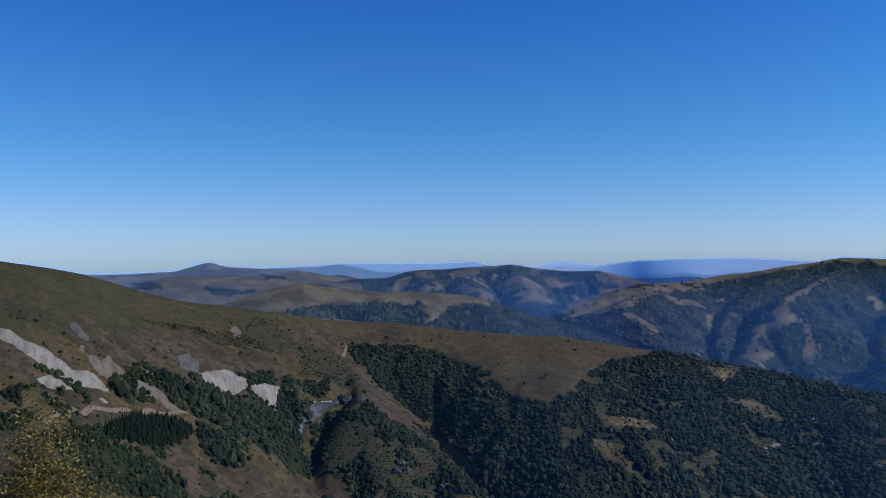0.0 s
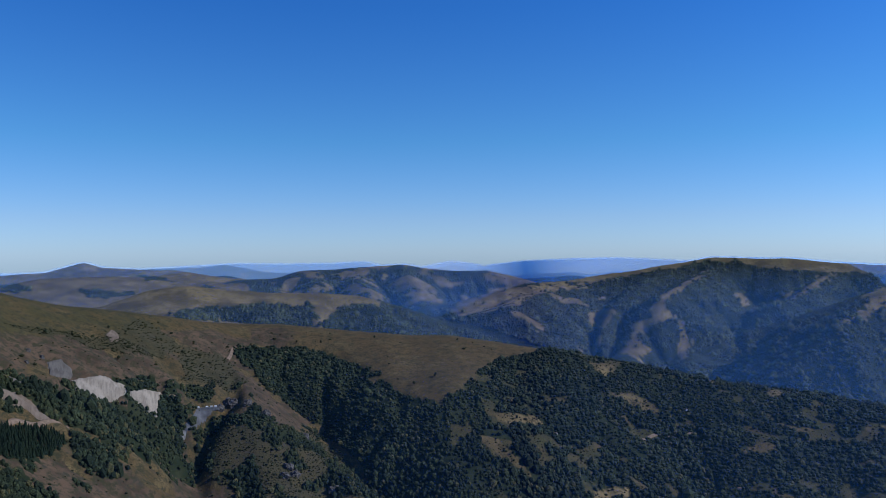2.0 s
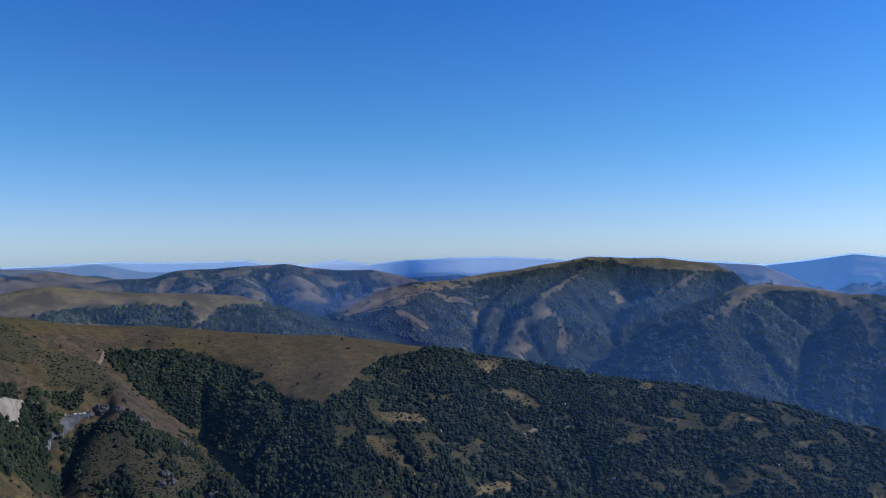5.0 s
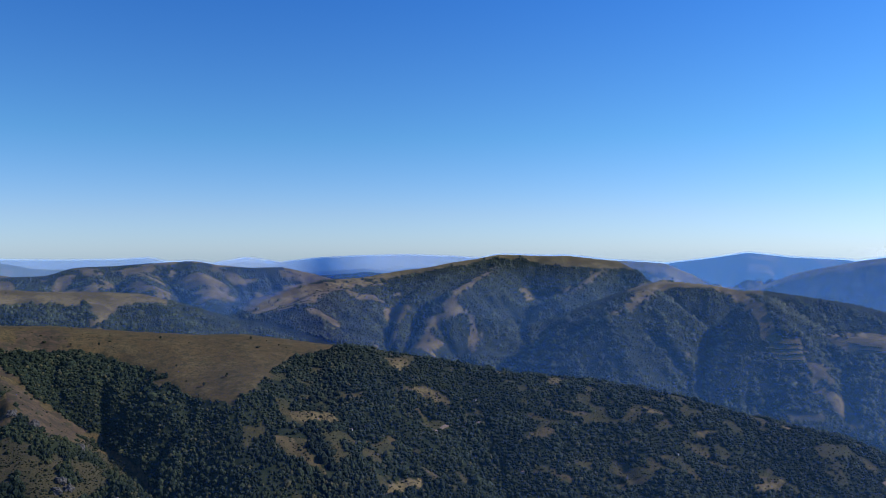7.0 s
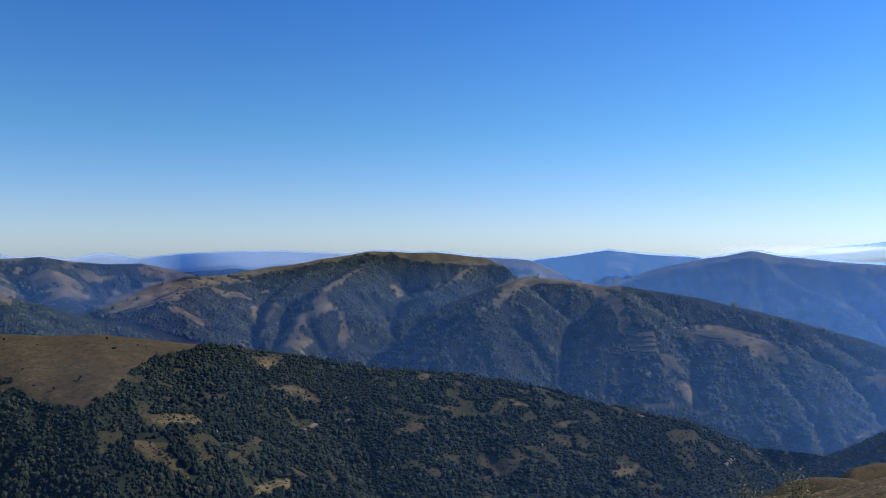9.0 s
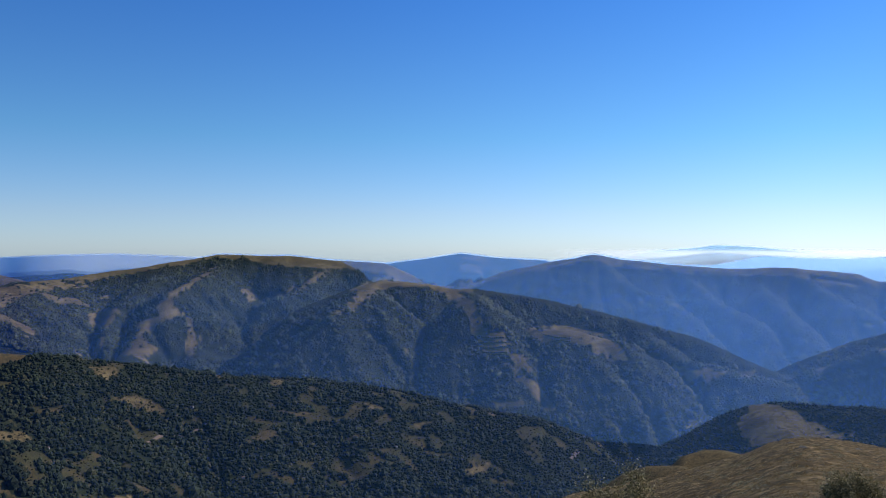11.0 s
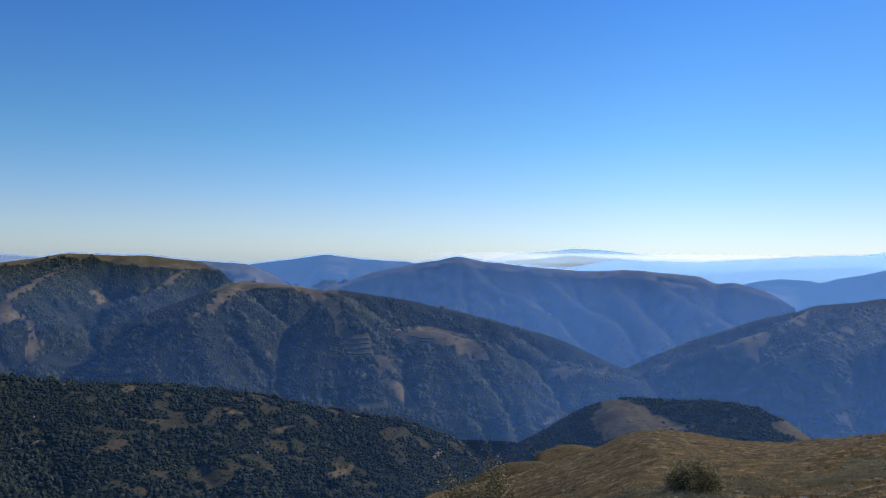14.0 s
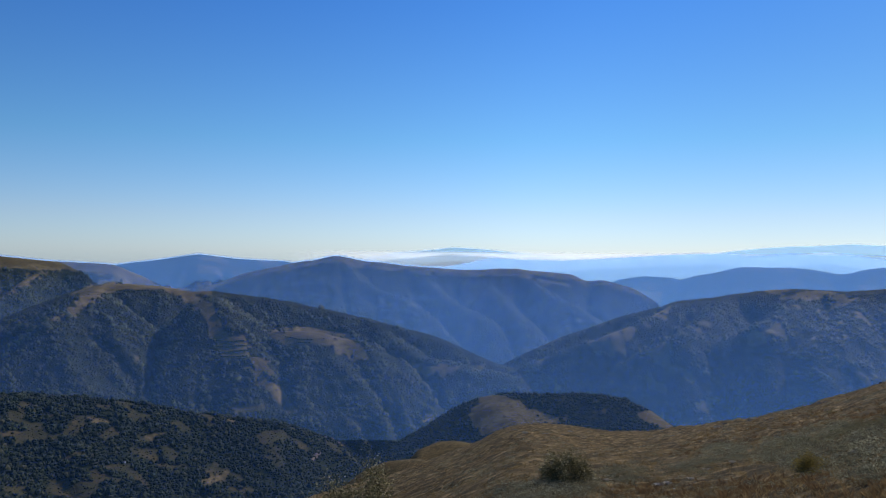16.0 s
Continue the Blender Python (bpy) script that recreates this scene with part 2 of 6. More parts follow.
def ridge_height(name, az, r):
    nodes, a_near, a_far, rounding, depth, spacing = RIDGES[name]
    g, el, di = CREST[name]
    e, D = np.interp(az, g, el), np.interp(az, g, di)
    lo, hi = nodes[0][0], nodes[-1][0]
    out = np.maximum(np.maximum(lo - az, az - hi), 0)
    H = D * np.tan(np.radians(e)) - out * 40.0
    d = r - D
    s = np.sqrt(d * d + rounding ** 2) - rounding
    along = np.radians(az) * D
    seed = len(name) + int(spacing)
    warp = 0.45 * spacing * (fbm(along / 260, d / 260, 3, seed) - 0.5) * 2
    n = 1 - np.abs(3.3 * vnoise((along + warp + 0.35 * d) / spacing, d / (3.2 * spacing), seed + 5) - 1.65)
    n2 = 1 - np.abs(3.0 * vnoise((along + 0.8 * warp - 0.5 * d) / (0.42 * spacing), d / (1.3 * spacing), seed + 9) - 1.5)
    gully = depth * ((n - 0.45) + 0.32 * (n2 - 0.45)) * (1 - np.exp(-(d / (2.2 * rounding + 60)) ** 2))
    return H - np.where(d < 0, a_near, a_far) * s + gully


def brow_height(az, r):
    g, el, di = BROW_LINE
    e, D = np.interp(az, g, el), np.interp(az, g, di)
    H = D * np.tan(np.radians(e))
    u = np.clip(r / D, 0, 1)
    base = -1.62 + (H + 1.62) * u
    d = np.maximum(r - D, 0)
    drop = np.sqrt((0.46 * d) ** 2 + 9) - 3
    x, y = r * np.sin(np.radians(az)), r * np.cos(np.radians(az))
    bump = (fbm(x / 14, y / 14, 4, 3) - 0.5) * np.minimum(r * 0.02, 0.9) + (fbm(x / 3, y / 3, 3, 8) - 0.5) * np.minimum(r * 0.012, 0.22)
    near = smooth(9, 30, r) * (1 - smooth(190, 260, r))
    tussock = (vnoise(x / 0.9, y / 0.9, 71) - 0.5) * 0.30 + (rnd2(np.floor(x * 2.1), np.floor(y * 2.1), 5) - 0.5) * 0.16 + (fbm(x / 4, y / 2.2, 2, 72) - 0.5) * 0.5
    return base - drop + bump + near * tussock * 0.7 * np.minimum(r / 60, 1.0)


RIDGE_AT = {}


def base_height(az, r):
    """Height of the land from the eye, over bearing (degrees) and distance."""
    k = 9.0
    floor = -430 + 330 * smooth(3600, 4600, r) * (1 - 0.8 * smooth(56, 66, az))
    floor = floor - 95 * smooth(44, 50, az) * (1 - smooth(66, 74, az)) * (1 - smooth(2300, 2900, r))
    zs = [brow_height(az, r), floor + 0 * r]
    zs += [ridge_height(n, az, r) for n in RIDGES]
    m = np.maximum.reduce(zs)
    RIDGE_AT[az.shape] = np.argmax(np.stack(zs), 0) - 2
    soft = k * smooth(200, 900, r) + 0.3
    acc = sum(np.exp(np.clip((z - m) / soft, -40, 0)) for z in zs)
    return m + soft * np.log(acc)


# ---------------------------------------------------------------- the grid of the land
AZ = np.concatenate([np.arange(-180, -36, 4.0), np.arange(-35, 97, 0.187), np.arange(97.5, 178, 3.0), [180.0]])
steps = [0.0, 0.3, 0.6]
while steps[-1] < 4930:
    r_ = steps[-1]
    steps.append(r_ + max(0.25, r_ * (0.03 if r_ < 14 else 0.0125 if r_ < 170 else 0.02 if r_ < 400 else 0.010 if r_ < 1000 else 0.0080)))
RR = np.array(steps)
GA, GR = np.meshgrid(AZ, RR)  # rows: distance, columns: bearing
GZ = base_height(GA, GR)
RIDGE_ID = RIDGE_AT[GA.shape]
RIDGE_NAMES = list(RIDGES)

# Spurs (+) and ravines (-) of the slopes: height, half width, line as (bearing, elevation).
FOLDS = [
    (-26, 45, [(-8.61, -9.99), (-9.71, -12.67), (-8.04, -14.85), (-5.21, -16.66)]),
    (30, 55, [(-7.1, -7.04), (-5.98, -9.98), (-3.95, -11.3), (-1.9, -12.2), (0.55, -14.48), (2.99, -16.76)]),
    (-80, 80, [(-3.92, -7.71), (-1.89, -10.94), (0.14, -13.7), (2.59, -16.38), (3.81, -17.2)]),
    (-30, 60, [(-9.02, -9.58), (-10.03, -11.5), (-10.04, -13.43), (-7.64, -15.44)]),
    (18, 90, [(10.56, -8.49), (8.75, -10.11), (11.9, -13.5), (14.6, -16.71)]),
    (-20, 90, [(24.23, -10.55), (25.86, -14.07), (25.44, -17.51)]),
    (-14, 70, [(35.55, -10.32), (33.96, -13.86), (33.95, -17.23)]),
    (-60, 85, [(29.7, -1.58), (28.55, -3.43), (28.13, -5.07), (28.55, -6.7), (29.08, -7.84)]),
    (-50, 75, [(40.88, -4.13), (40.65, -6.52), (40.26, -8.5), (39.71, -10.09)]),
    (-36, 60, [(22.21, -2.81), (21.47, -4.44), (20.45, -6.06)]),
    (-30, 55, [(48.72, -6.76), (49.35, -8.37), (51.64, -10.36)]),
    (-40, 80, [(45.41, -3.93), (43.82, -5.55), (42.24, -7.55), (40.68, -9.5)]),
    (-36, 70, [(82.78, -3.37), (81.35, -4.77), (79.14, -5.82)]),
    (-36, 70, [(86.6, -3.98), (85.25, -5.53), (82.81, -7.17)]),
]
# Side ridges that come down from the crests: how far they stand proud, the slope of their flanks, rounding, line as (bearing, elevation).
SPURS = [
    (34, 0.72, 8, [(-6.7, -7.85), (-5.98, -10.26), (-3.54, -11.89), (-1.29, -13.61), (0.46, -15.55), (1.97, -17.21)]),
    (130, 0.6, 16, [(27.23, -1.21), (25.37, -2.12), (23.73, -3.02), (23.11, -4.04), (22.09, -5.06), (21.47, -6.27), (20.74, -7.15)]),
    (94, 0.6, 14, [(23.73, -4.25), (24.76, -5.48), (25.25, -6.7), (25.5, -7.72)]),
    (76, 0.6, 14, [(23.52, -1.5), (21.68, -2.52), (20.45, -3.82), (19.64, -5.03), (19.03, -6.24)]),
    (84, 0.5, 22, [(16.23, -2.56), (13.66, -3.02), (12.31, -3.72), (9.45, -4.37)]),
    (71, 0.55, 18, [(17.83, -2.78), (17.02, -4.19), (16.22, -5.59), (15.43, -6.57)]),
    (101, 0.6, 14, [(34.2, -1.45), (32.36, -2.85), (30.93, -3.51), (29.7, -4.58), (29.08, -5.89)]),
    (147, 0.62, 14, [(39.2, -2.11), (37.02, -2.78), (35.01, -4.01), (32.57, -5.13), (30.52, -6.57), (28.55, -8.33)]),
    (92, 0.62, 14, [(34.81, -4.54), (35.41, -5.83), (35.81, -7.23), (36.62, -8.61)]),
    (84, 0.6, 16, [(37.02, -3.38), (37.82, -4.99), (38.41, -6.78), (39.08, -8.34)]),
    (130, 0.6, 18, [(39.8, -2.29), (43.38, -2.72), (45.09, -3.61), (45.83, -5.03), (46.26, -6.36), (47.09, -7.57), (48.12, -8.58), (49.37, -9.7)]),
    (101, 0.6, 14, [(45.52, -5.96), (43.45, -7.84), (41.86, -9.05)]),
    (116, 0.56, 26, [(46.64, -4.54), (49.11, -5.66), (52.41, -5.75), (55.09, -6.37), (56.21, -7.56), (57.58, -8.98)]),
    (94, 0.55, 26, [(56.52, -5.65), (59.8, -7.59), (63.43, -8.15), (65.8, -8.67), (67.74, -9.43)]),
    (63, 0.55, 22, [(53.66, -0.4), (55.04, -1.99), (57.92, -3.18), (59.97, -4.56)]),
    (58, 0.55, 22, [(52.36, -2.23), (57.32, -4.29), (59.57, -5.06), (61.8, -6.05)]),
    (63, 0.55, 20, [(59.32, -1.11), (61.37, -3.31), (63.38, -4.39), (64.97, -5.03)]),
    (63, 0.55, 20, [(63.74, -1.24), (65.14, -2.82), (66.52, -4.38), (67.31, -5.54)]),
    (63, 0.55, 20, [(66.68, -1.27), (68.04, -2.35), (69.38, -3.19), (70.89, -3.92)]),
    (130, 0.74, 12, [(78.19, -3.4), (75.71, -4.57), (73.38, -5.64), (70.6, -6.72), (68.59, -7.46)]),
    (166, 0.74, 12, [(81.33, -2.96), (80.06, -4.24), (78.01, -5.56), (76.11, -6.42), (74.18, -7.59), (72.61, -8.6)]),
    (171, 0.74, 12, [(86.25, -2.36), (85.06, -3.74), (83.32, -4.8), (80.99, -5.93), (79.34, -7.05), (77.27, -7.93), (74.98, -9.32)]),
    (162, 0.74, 12, [(89.54, -2.4), (88.26, -4.27), (86.27, -5.85), (84.22, -7.08), (82.1, -8.42), (80.28, -9.22)]),
    (134, 0.74, 12, [(90.76, -5.21), (88.61, -6.79), (86.63, -8.1), (84.93, -9.07)]),
    (76, 0.55, 18, [(0.95, -0.94), (1.79, -1.62), (2.29, -2.37), (2.8, -3.13)]),
    (76, 0.55, 18, [(4.72, -0.81), (5.43, -1.58), (6.15, -2.44), (6.4, -3.41)]),
    (63, 0.55, 18, [(-1.81, -1.06), (-1.18, -1.76), (-0.86, -2.49)]),
]


def fold_all():
    X, Y = GR * np.sin(np.radians(GA)), GR * np.cos(np.radians(GA))
    total = np.zeros_like(GZ)
    for k, (amp, width, line) in enumerate(FOLDS):
        pts = []
        for a, e in line:
            d = reach(a, e, 200.0 if k < 7 else 2050.0)
            pts.append((d * math.sin(radians(a)), d * math.cos(radians(a))))
        pts = np.array(pts)
        lo, hi = pts.min(0) - 3 * width, pts.max(0) + 3 * width
        m = (X > lo[0]) & (X < hi[0]) & (Y > lo[1]) & (Y < hi[1])
        x, y = X[m], Y[m]
        best = np.zeros_like(x)
        n = len(pts) - 1
        for i in range(n):
            (x0, y0), (x1, y1) = pts[i], pts[i + 1]
            L = (x1 - x0) ** 2 + (y1 - y0) ** 2 + 1e-6
            u = np.clip(((x - x0) * (x1 - x0) + (y - y0) * (y1 - y0)) / L, 0, 1)
            d2 = (x - x0 - u * (x1 - x0)) ** 2 + (y - y0 - u * (y1 - y0)) ** 2
            w = (i + u) / n
            best = np.maximum(best, np.exp(-d2 / width ** 2) * smooth(0, 0.3, w) * (1 - 0.8 * smooth(0.8, 1, w)))
        total[m] += amp * best
    return total


def land(az, r):
    """Height of the built land, from the grid."""
    az, r = np.asarray(az, float), np.asarray(r, float)
    i = np.clip(np.searchsorted(RR, r) - 1, 0, len(RR) - 2)
    j = np.clip(np.searchsorted(AZ, az) - 1, 0, len(AZ) - 2)
    u, v = np.clip((r - RR[i]) / (RR[i + 1] - RR[i]), 0, 1), (az - AZ[j]) / (AZ[j + 1] - AZ[j])
    return (GZ[i, j] * (1 - v) + GZ[i, j + 1] * v) * (1 - u) + (GZ[i + 1, j] * (1 - v) + GZ[i + 1, j + 1] * v) * u


def ridge_of(az, r):
    """Number of the ridge to which the land belongs; below 0 the camera's hill and the valley floor."""
    i = np.clip(np.searchsorted(RR, r), 0, len(RR) - 1)
    j = np.clip(np.searchsorted(AZ, az), 0, len(AZ) - 1)
    return RIDGE_ID[i, j]


def reach(az, el, start=3.0):
    """Distance at which the sight line of that bearing and elevation meets the land."""
    r = np.geomspace(start, 4900, 1500)
    z = land(np.full_like(r, az), r)
    k = np.nonzero(z >= r * math.tan(radians(el)))[0]
    return float(r[k[0]]) if len(k) else 4900.0


def spur_all():
    """Raises the side ridges out of the slopes, like roofs along their lines."""
    X, Y = GR * np.sin(np.radians(GA)), GR * np.cos(np.radians(GA))
    out = GZ.copy()
    for k, (proud, slope, rounding, line) in enumerate(SPURS):
        pts = []
        for i, (a, e) in enumerate(line):
            near_ = line[0][0] < -4 and line[0][1] < -5
            d = reach(a, e, 600.0 if near_ else 2050.0) - proud / 0.56 * float(smooth(0, 1.6, i))
            d = d if near_ else max(d, 2340.0)
            pts.append((d * math.sin(radians(a)), d * math.cos(radians(a)), d * math.tan(radians(e))))
        pts = np.array(pts)
        lo, hi = pts.min(0) - 420, pts.max(0) + 420
        m = (X > lo[0]) & (X < hi[0]) & (Y > lo[1]) & (Y < hi[1])
        x, y = X[m], Y[m]
        wob = 34 * (fbm(x / 120, y / 120, 3, 200 + k) - 0.5)
        top = np.full(x.shape, -1e4)
        for (x0, y0, z0), (x1, y1, z1) in zip(pts, pts[1:]):
            L = (x1 - x0) ** 2 + (y1 - y0) ** 2 + 1e-6
            u = np.clip(((x - x0) * (x1 - x0) + (y - y0) * (y1 - y0)) / L, 0, 1)
            d = np.hypot(x - x0 - u * (x1 - x0), y - y0 - u * (y1 - y0))
            d = np.maximum(d + wob * np.minimum(d / 60, 1), 0)
            top = np.maximum(top, z0 + u * (z1 - z0) - slope * (np.sqrt(d * d + rounding ** 2) - rounding))
        z = out[m]
        out[m] = np.maximum(z, top) + 7 * np.log1p(np.exp(-np.abs(z - top) / 7))
    return out


GZ = GZ + fold_all()
GZ = spur_all()


# Lower edge of the open meadow on the near ridge.
_edge = np.array([(-9.2, -7.59), (-7.18, -6.03), (-4.32, -6.29), (-1.86, -6.44), (0.6, -7.15), (2.04, -7.96), (3.47, -8.97),
    (4.89, -10.16), (7.13, -10.61), (8.75, -10.11), (10.56, -8.49), (11.95, -7.67), (14.68, -7.14), (16.22, -6.78)])
MEADOW_EDGE = (_edge[:, 0], _edge[:, 1])


# ---------------------------------------------------------------- running water on the slopes
CELL = 13.0
EX, EY = np.arange(-2500.0, 4700.0, CELL), np.arange(-60.0, 4500.0, CELL)


def erode(turns=26, strength=0.055):
    """Cuts branching ravines into the slopes; gives the change of height and the depth below the spurs."""
    X, Y = np.meshgrid(EX, EY)
    R, A = np.hypot(X, Y), np.degrees(np.arctan2(X, Y))
    z0 = land(A, R)
    rows, cols = z0.shape
    where_ = smooth(620, 950, R) * (1 - smooth(3950, 4150, R)) * smooth(-34, -31, A) * (1 - smooth(93, 96, A))
    soft = np.ones_like(z0)
    rid = ridge_of(A.ravel(), R.ravel()).reshape(z0.shape)
    for name, v in (("left_hill", 0.22), ("right_mountain", 0.42), ("plateau", 0.42), ("terrace_hill", 0.36), ("main_mountain", 0.36),
                    ("round_hill", 0.45), ("fold_hill", 0.2), ("moor", 0.2), ("cone_peak", 0.2), ("wooded_spur", 0.2), ("low_knoll", 0.0), ("high_knoll", 0.0)):
        soft[rid == RIDGE_NAMES.index(name)] = v
    soft[(rid == RIDGE_NAMES.index("left_hill")) & (A < 4)] = 0.25
    soft[(rid == RIDGE_NAMES.index("left_hill")) & (A > -4) & (A < 17) & (z0 > R * np.tan(np.radians(np.interp(A, *MEADOW_EDGE))))] = 0.03
    soft[rid == -2] = 0.0
    k_map = (strength * where_ * soft).ravel()
    z = z0 + 30 * (fbm(X / 260, Y / 260, 4, 61) - 0.5) + 2.0 * (fbm(X / 30, Y / 30, 2, 62) - 0.5)
    idx = np.arange(rows * cols).reshape(rows, cols)
    moves = [(dy, dx, math.hypot(dx, dy)) for dy in (-1, 0, 1) for dx in (-1, 0, 1) if dx or dy]
    for turn in range(turns):
        pz = np.pad(z, 1, constant_values=1e6)
        best, rec = np.zeros_like(z), idx.copy()
        dist_ = np.ones_like(z)
        for dy, dx, q in moves:
            s = (z - pz[1 + dy:1 + dy + rows, 1 + dx:1 + dx + cols]) / q
            m = s > best
            best[m] = s[m]
            rec[m] = idx[m] + dy * cols + dx
            dist_[m] = q
        flat = z.ravel()
        order = np.argsort(flat)
        rec_l, order_l = rec.ravel().tolist(), order.tolist()
        acc = [1.0] * (rows * cols)
        for i in reversed(order_l):
            j = rec_l[i]
            if j != i:
                acc[j] += acc[i]
        a = np.array(acc)
        f = (k_map * np.sqrt(np.maximum(a - 4.0, 0)) / dist_.ravel()).tolist()
        zl = flat.tolist()
        for i in order_l:
            g = f[i]
            if g > 0:
                zl[i] = (zl[i] + g * zl[rec_l[i]]) / (1 + g)
        z = np.array(zl).reshape(rows, cols)
        q = np.pad(z, 1, mode="edge")
        mean = 0.25 * (q[:-2, 1:-1] + q[2:, 1:-1] + q[1:-1, :-2] + q[1:-1, 2:])
        z = z + 0.09 * where_ * (mean - z)
    d = (z - z0) * where_ * np.minimum(soft * 3, 1)
    wide = z.copy()
    for k in range(40):
        q = np.pad(wide, 1, mode="edge")
        wide = 0.2 * (wide + q[:-2, 1:-1] + q[2:, 1:-1] + q[1:-1, :-2] + q[1:-1, 2:])
    return d, (z - wide) * where_


def from_cells(field, az, r):
    x, y = r * np.sin(np.radians(az)), r * np.cos(np.radians(az))
    u, v = np.clip((x - EX[0]) / CELL, 0, len(EX) - 1.001), np.clip((y - EY[0]) / CELL, 0, len(EY) - 1.001)
    i, j = u.astype(int), v.astype(int)
    u, v = u - i, v - j
    return (field[j, i] * (1 - u) + field[j, i + 1] * u) * (1 - v) + (field[j + 1, i] * (1 - u) + field[j + 1, i + 1] * u) * v


CUT, PROUD = erode()
GZ = GZ + from_cells(CUT, GA, GR)


def xyz(az, r, up=0.0):
    a = np.radians(az)
    return np.stack([r * np.sin(a), r * np.cos(a), land(az, r) + EYE + up], -1)


# ---------------------------------------------------------------- material helpers
def material(name):
    m = bpy.data.materials.new(name)
    m.use_nodes = True
    m.node_tree.nodes.clear()
    return m, m.node_tree


def node(t, kind, **kw):
    n = t.nodes.new(kind)
    for k, v in kw.items():
        n.inputs[k.replace("_", " ")].default_value = v
    return n


def mixc(t, fac, a, b):
    n = t.nodes.new("ShaderNodeMix")
    n.data_type = "RGBA"
    for sock, v in ((n.inputs[0], fac), (n.inputs[6], a), (n.inputs[7], b)):
        if isinstance(v, bpy.types.NodeSocket):
            t.links.new(v, sock)
        elif isinstance(v, (int, float)):
            sock.default_value = v
        else:
            sock.default_value = (*v, 1)
    return n.outputs[2]


def rmath(t, op, a, b=0.0, clamp=False):
    n = t.nodes.new("ShaderNodeMath")
    n.operation = op
    n.use_clamp = clamp
    for sock, v in ((n.inputs[0], a), (n.inputs[1], b)):
        if isinstance(v, bpy.types.NodeSocket):
            t.links.new(v, sock)
        else:
            sock.default_value = v
    return n.outputs[0]


def nz(t, vec, scale, detail=4.0, rough=0.55):
    n = node(t, "ShaderNodeTexNoise", Scale=scale, Detail=detail, Roughness=rough)
    t.links.new(vec, n.inputs["Vector"])
    return n.outputs["Fac"]


def ramp(t, fac, lo, hi):
    n = t.nodes.new("ShaderNodeMapRange")
    n.interpolation_type = "SMOOTHSTEP"
    n.inputs["From Min"].default_value, n.inputs["From Max"].default_value = lo, hi
    t.links.new(fac, n.inputs["Value"])
    return n.outputs["Result"]


def finish(t, color, rough=0.9, bump=None, dist=1.0, strength=0.6, spec=0.2):
    b = node(t, "ShaderNodeBsdfPrincipled", Roughness=rough)
    b.inputs["Specular IOR Level"].default_value = spec
    if isinstance(color, bpy.types.NodeSocket):
        t.links.new(color, b.inputs["Base Color"])
    else:
        b.inputs["Base Color"].default_value = (*color, 1)
    if bump is not None:
        bn = node(t, "ShaderNodeBump", Strength=strength, Distance=dist)
        t.links.new(bump, bn.inputs["Height"])
        t.links.new(bn.outputs["Normal"], b.inputs["Normal"])
    o = t.nodes.new("ShaderNodeOutputMaterial")
    t.links.new(b.outputs[0], o.inputs[0])


def coords(t):
    return t.nodes.new("ShaderNodeTexCoord").outputs["Object"]


def attr(t, name):
    n = t.nodes.new("ShaderNodeAttribute")
    n.attribute_name = name
    return n.outputs["Fac"]


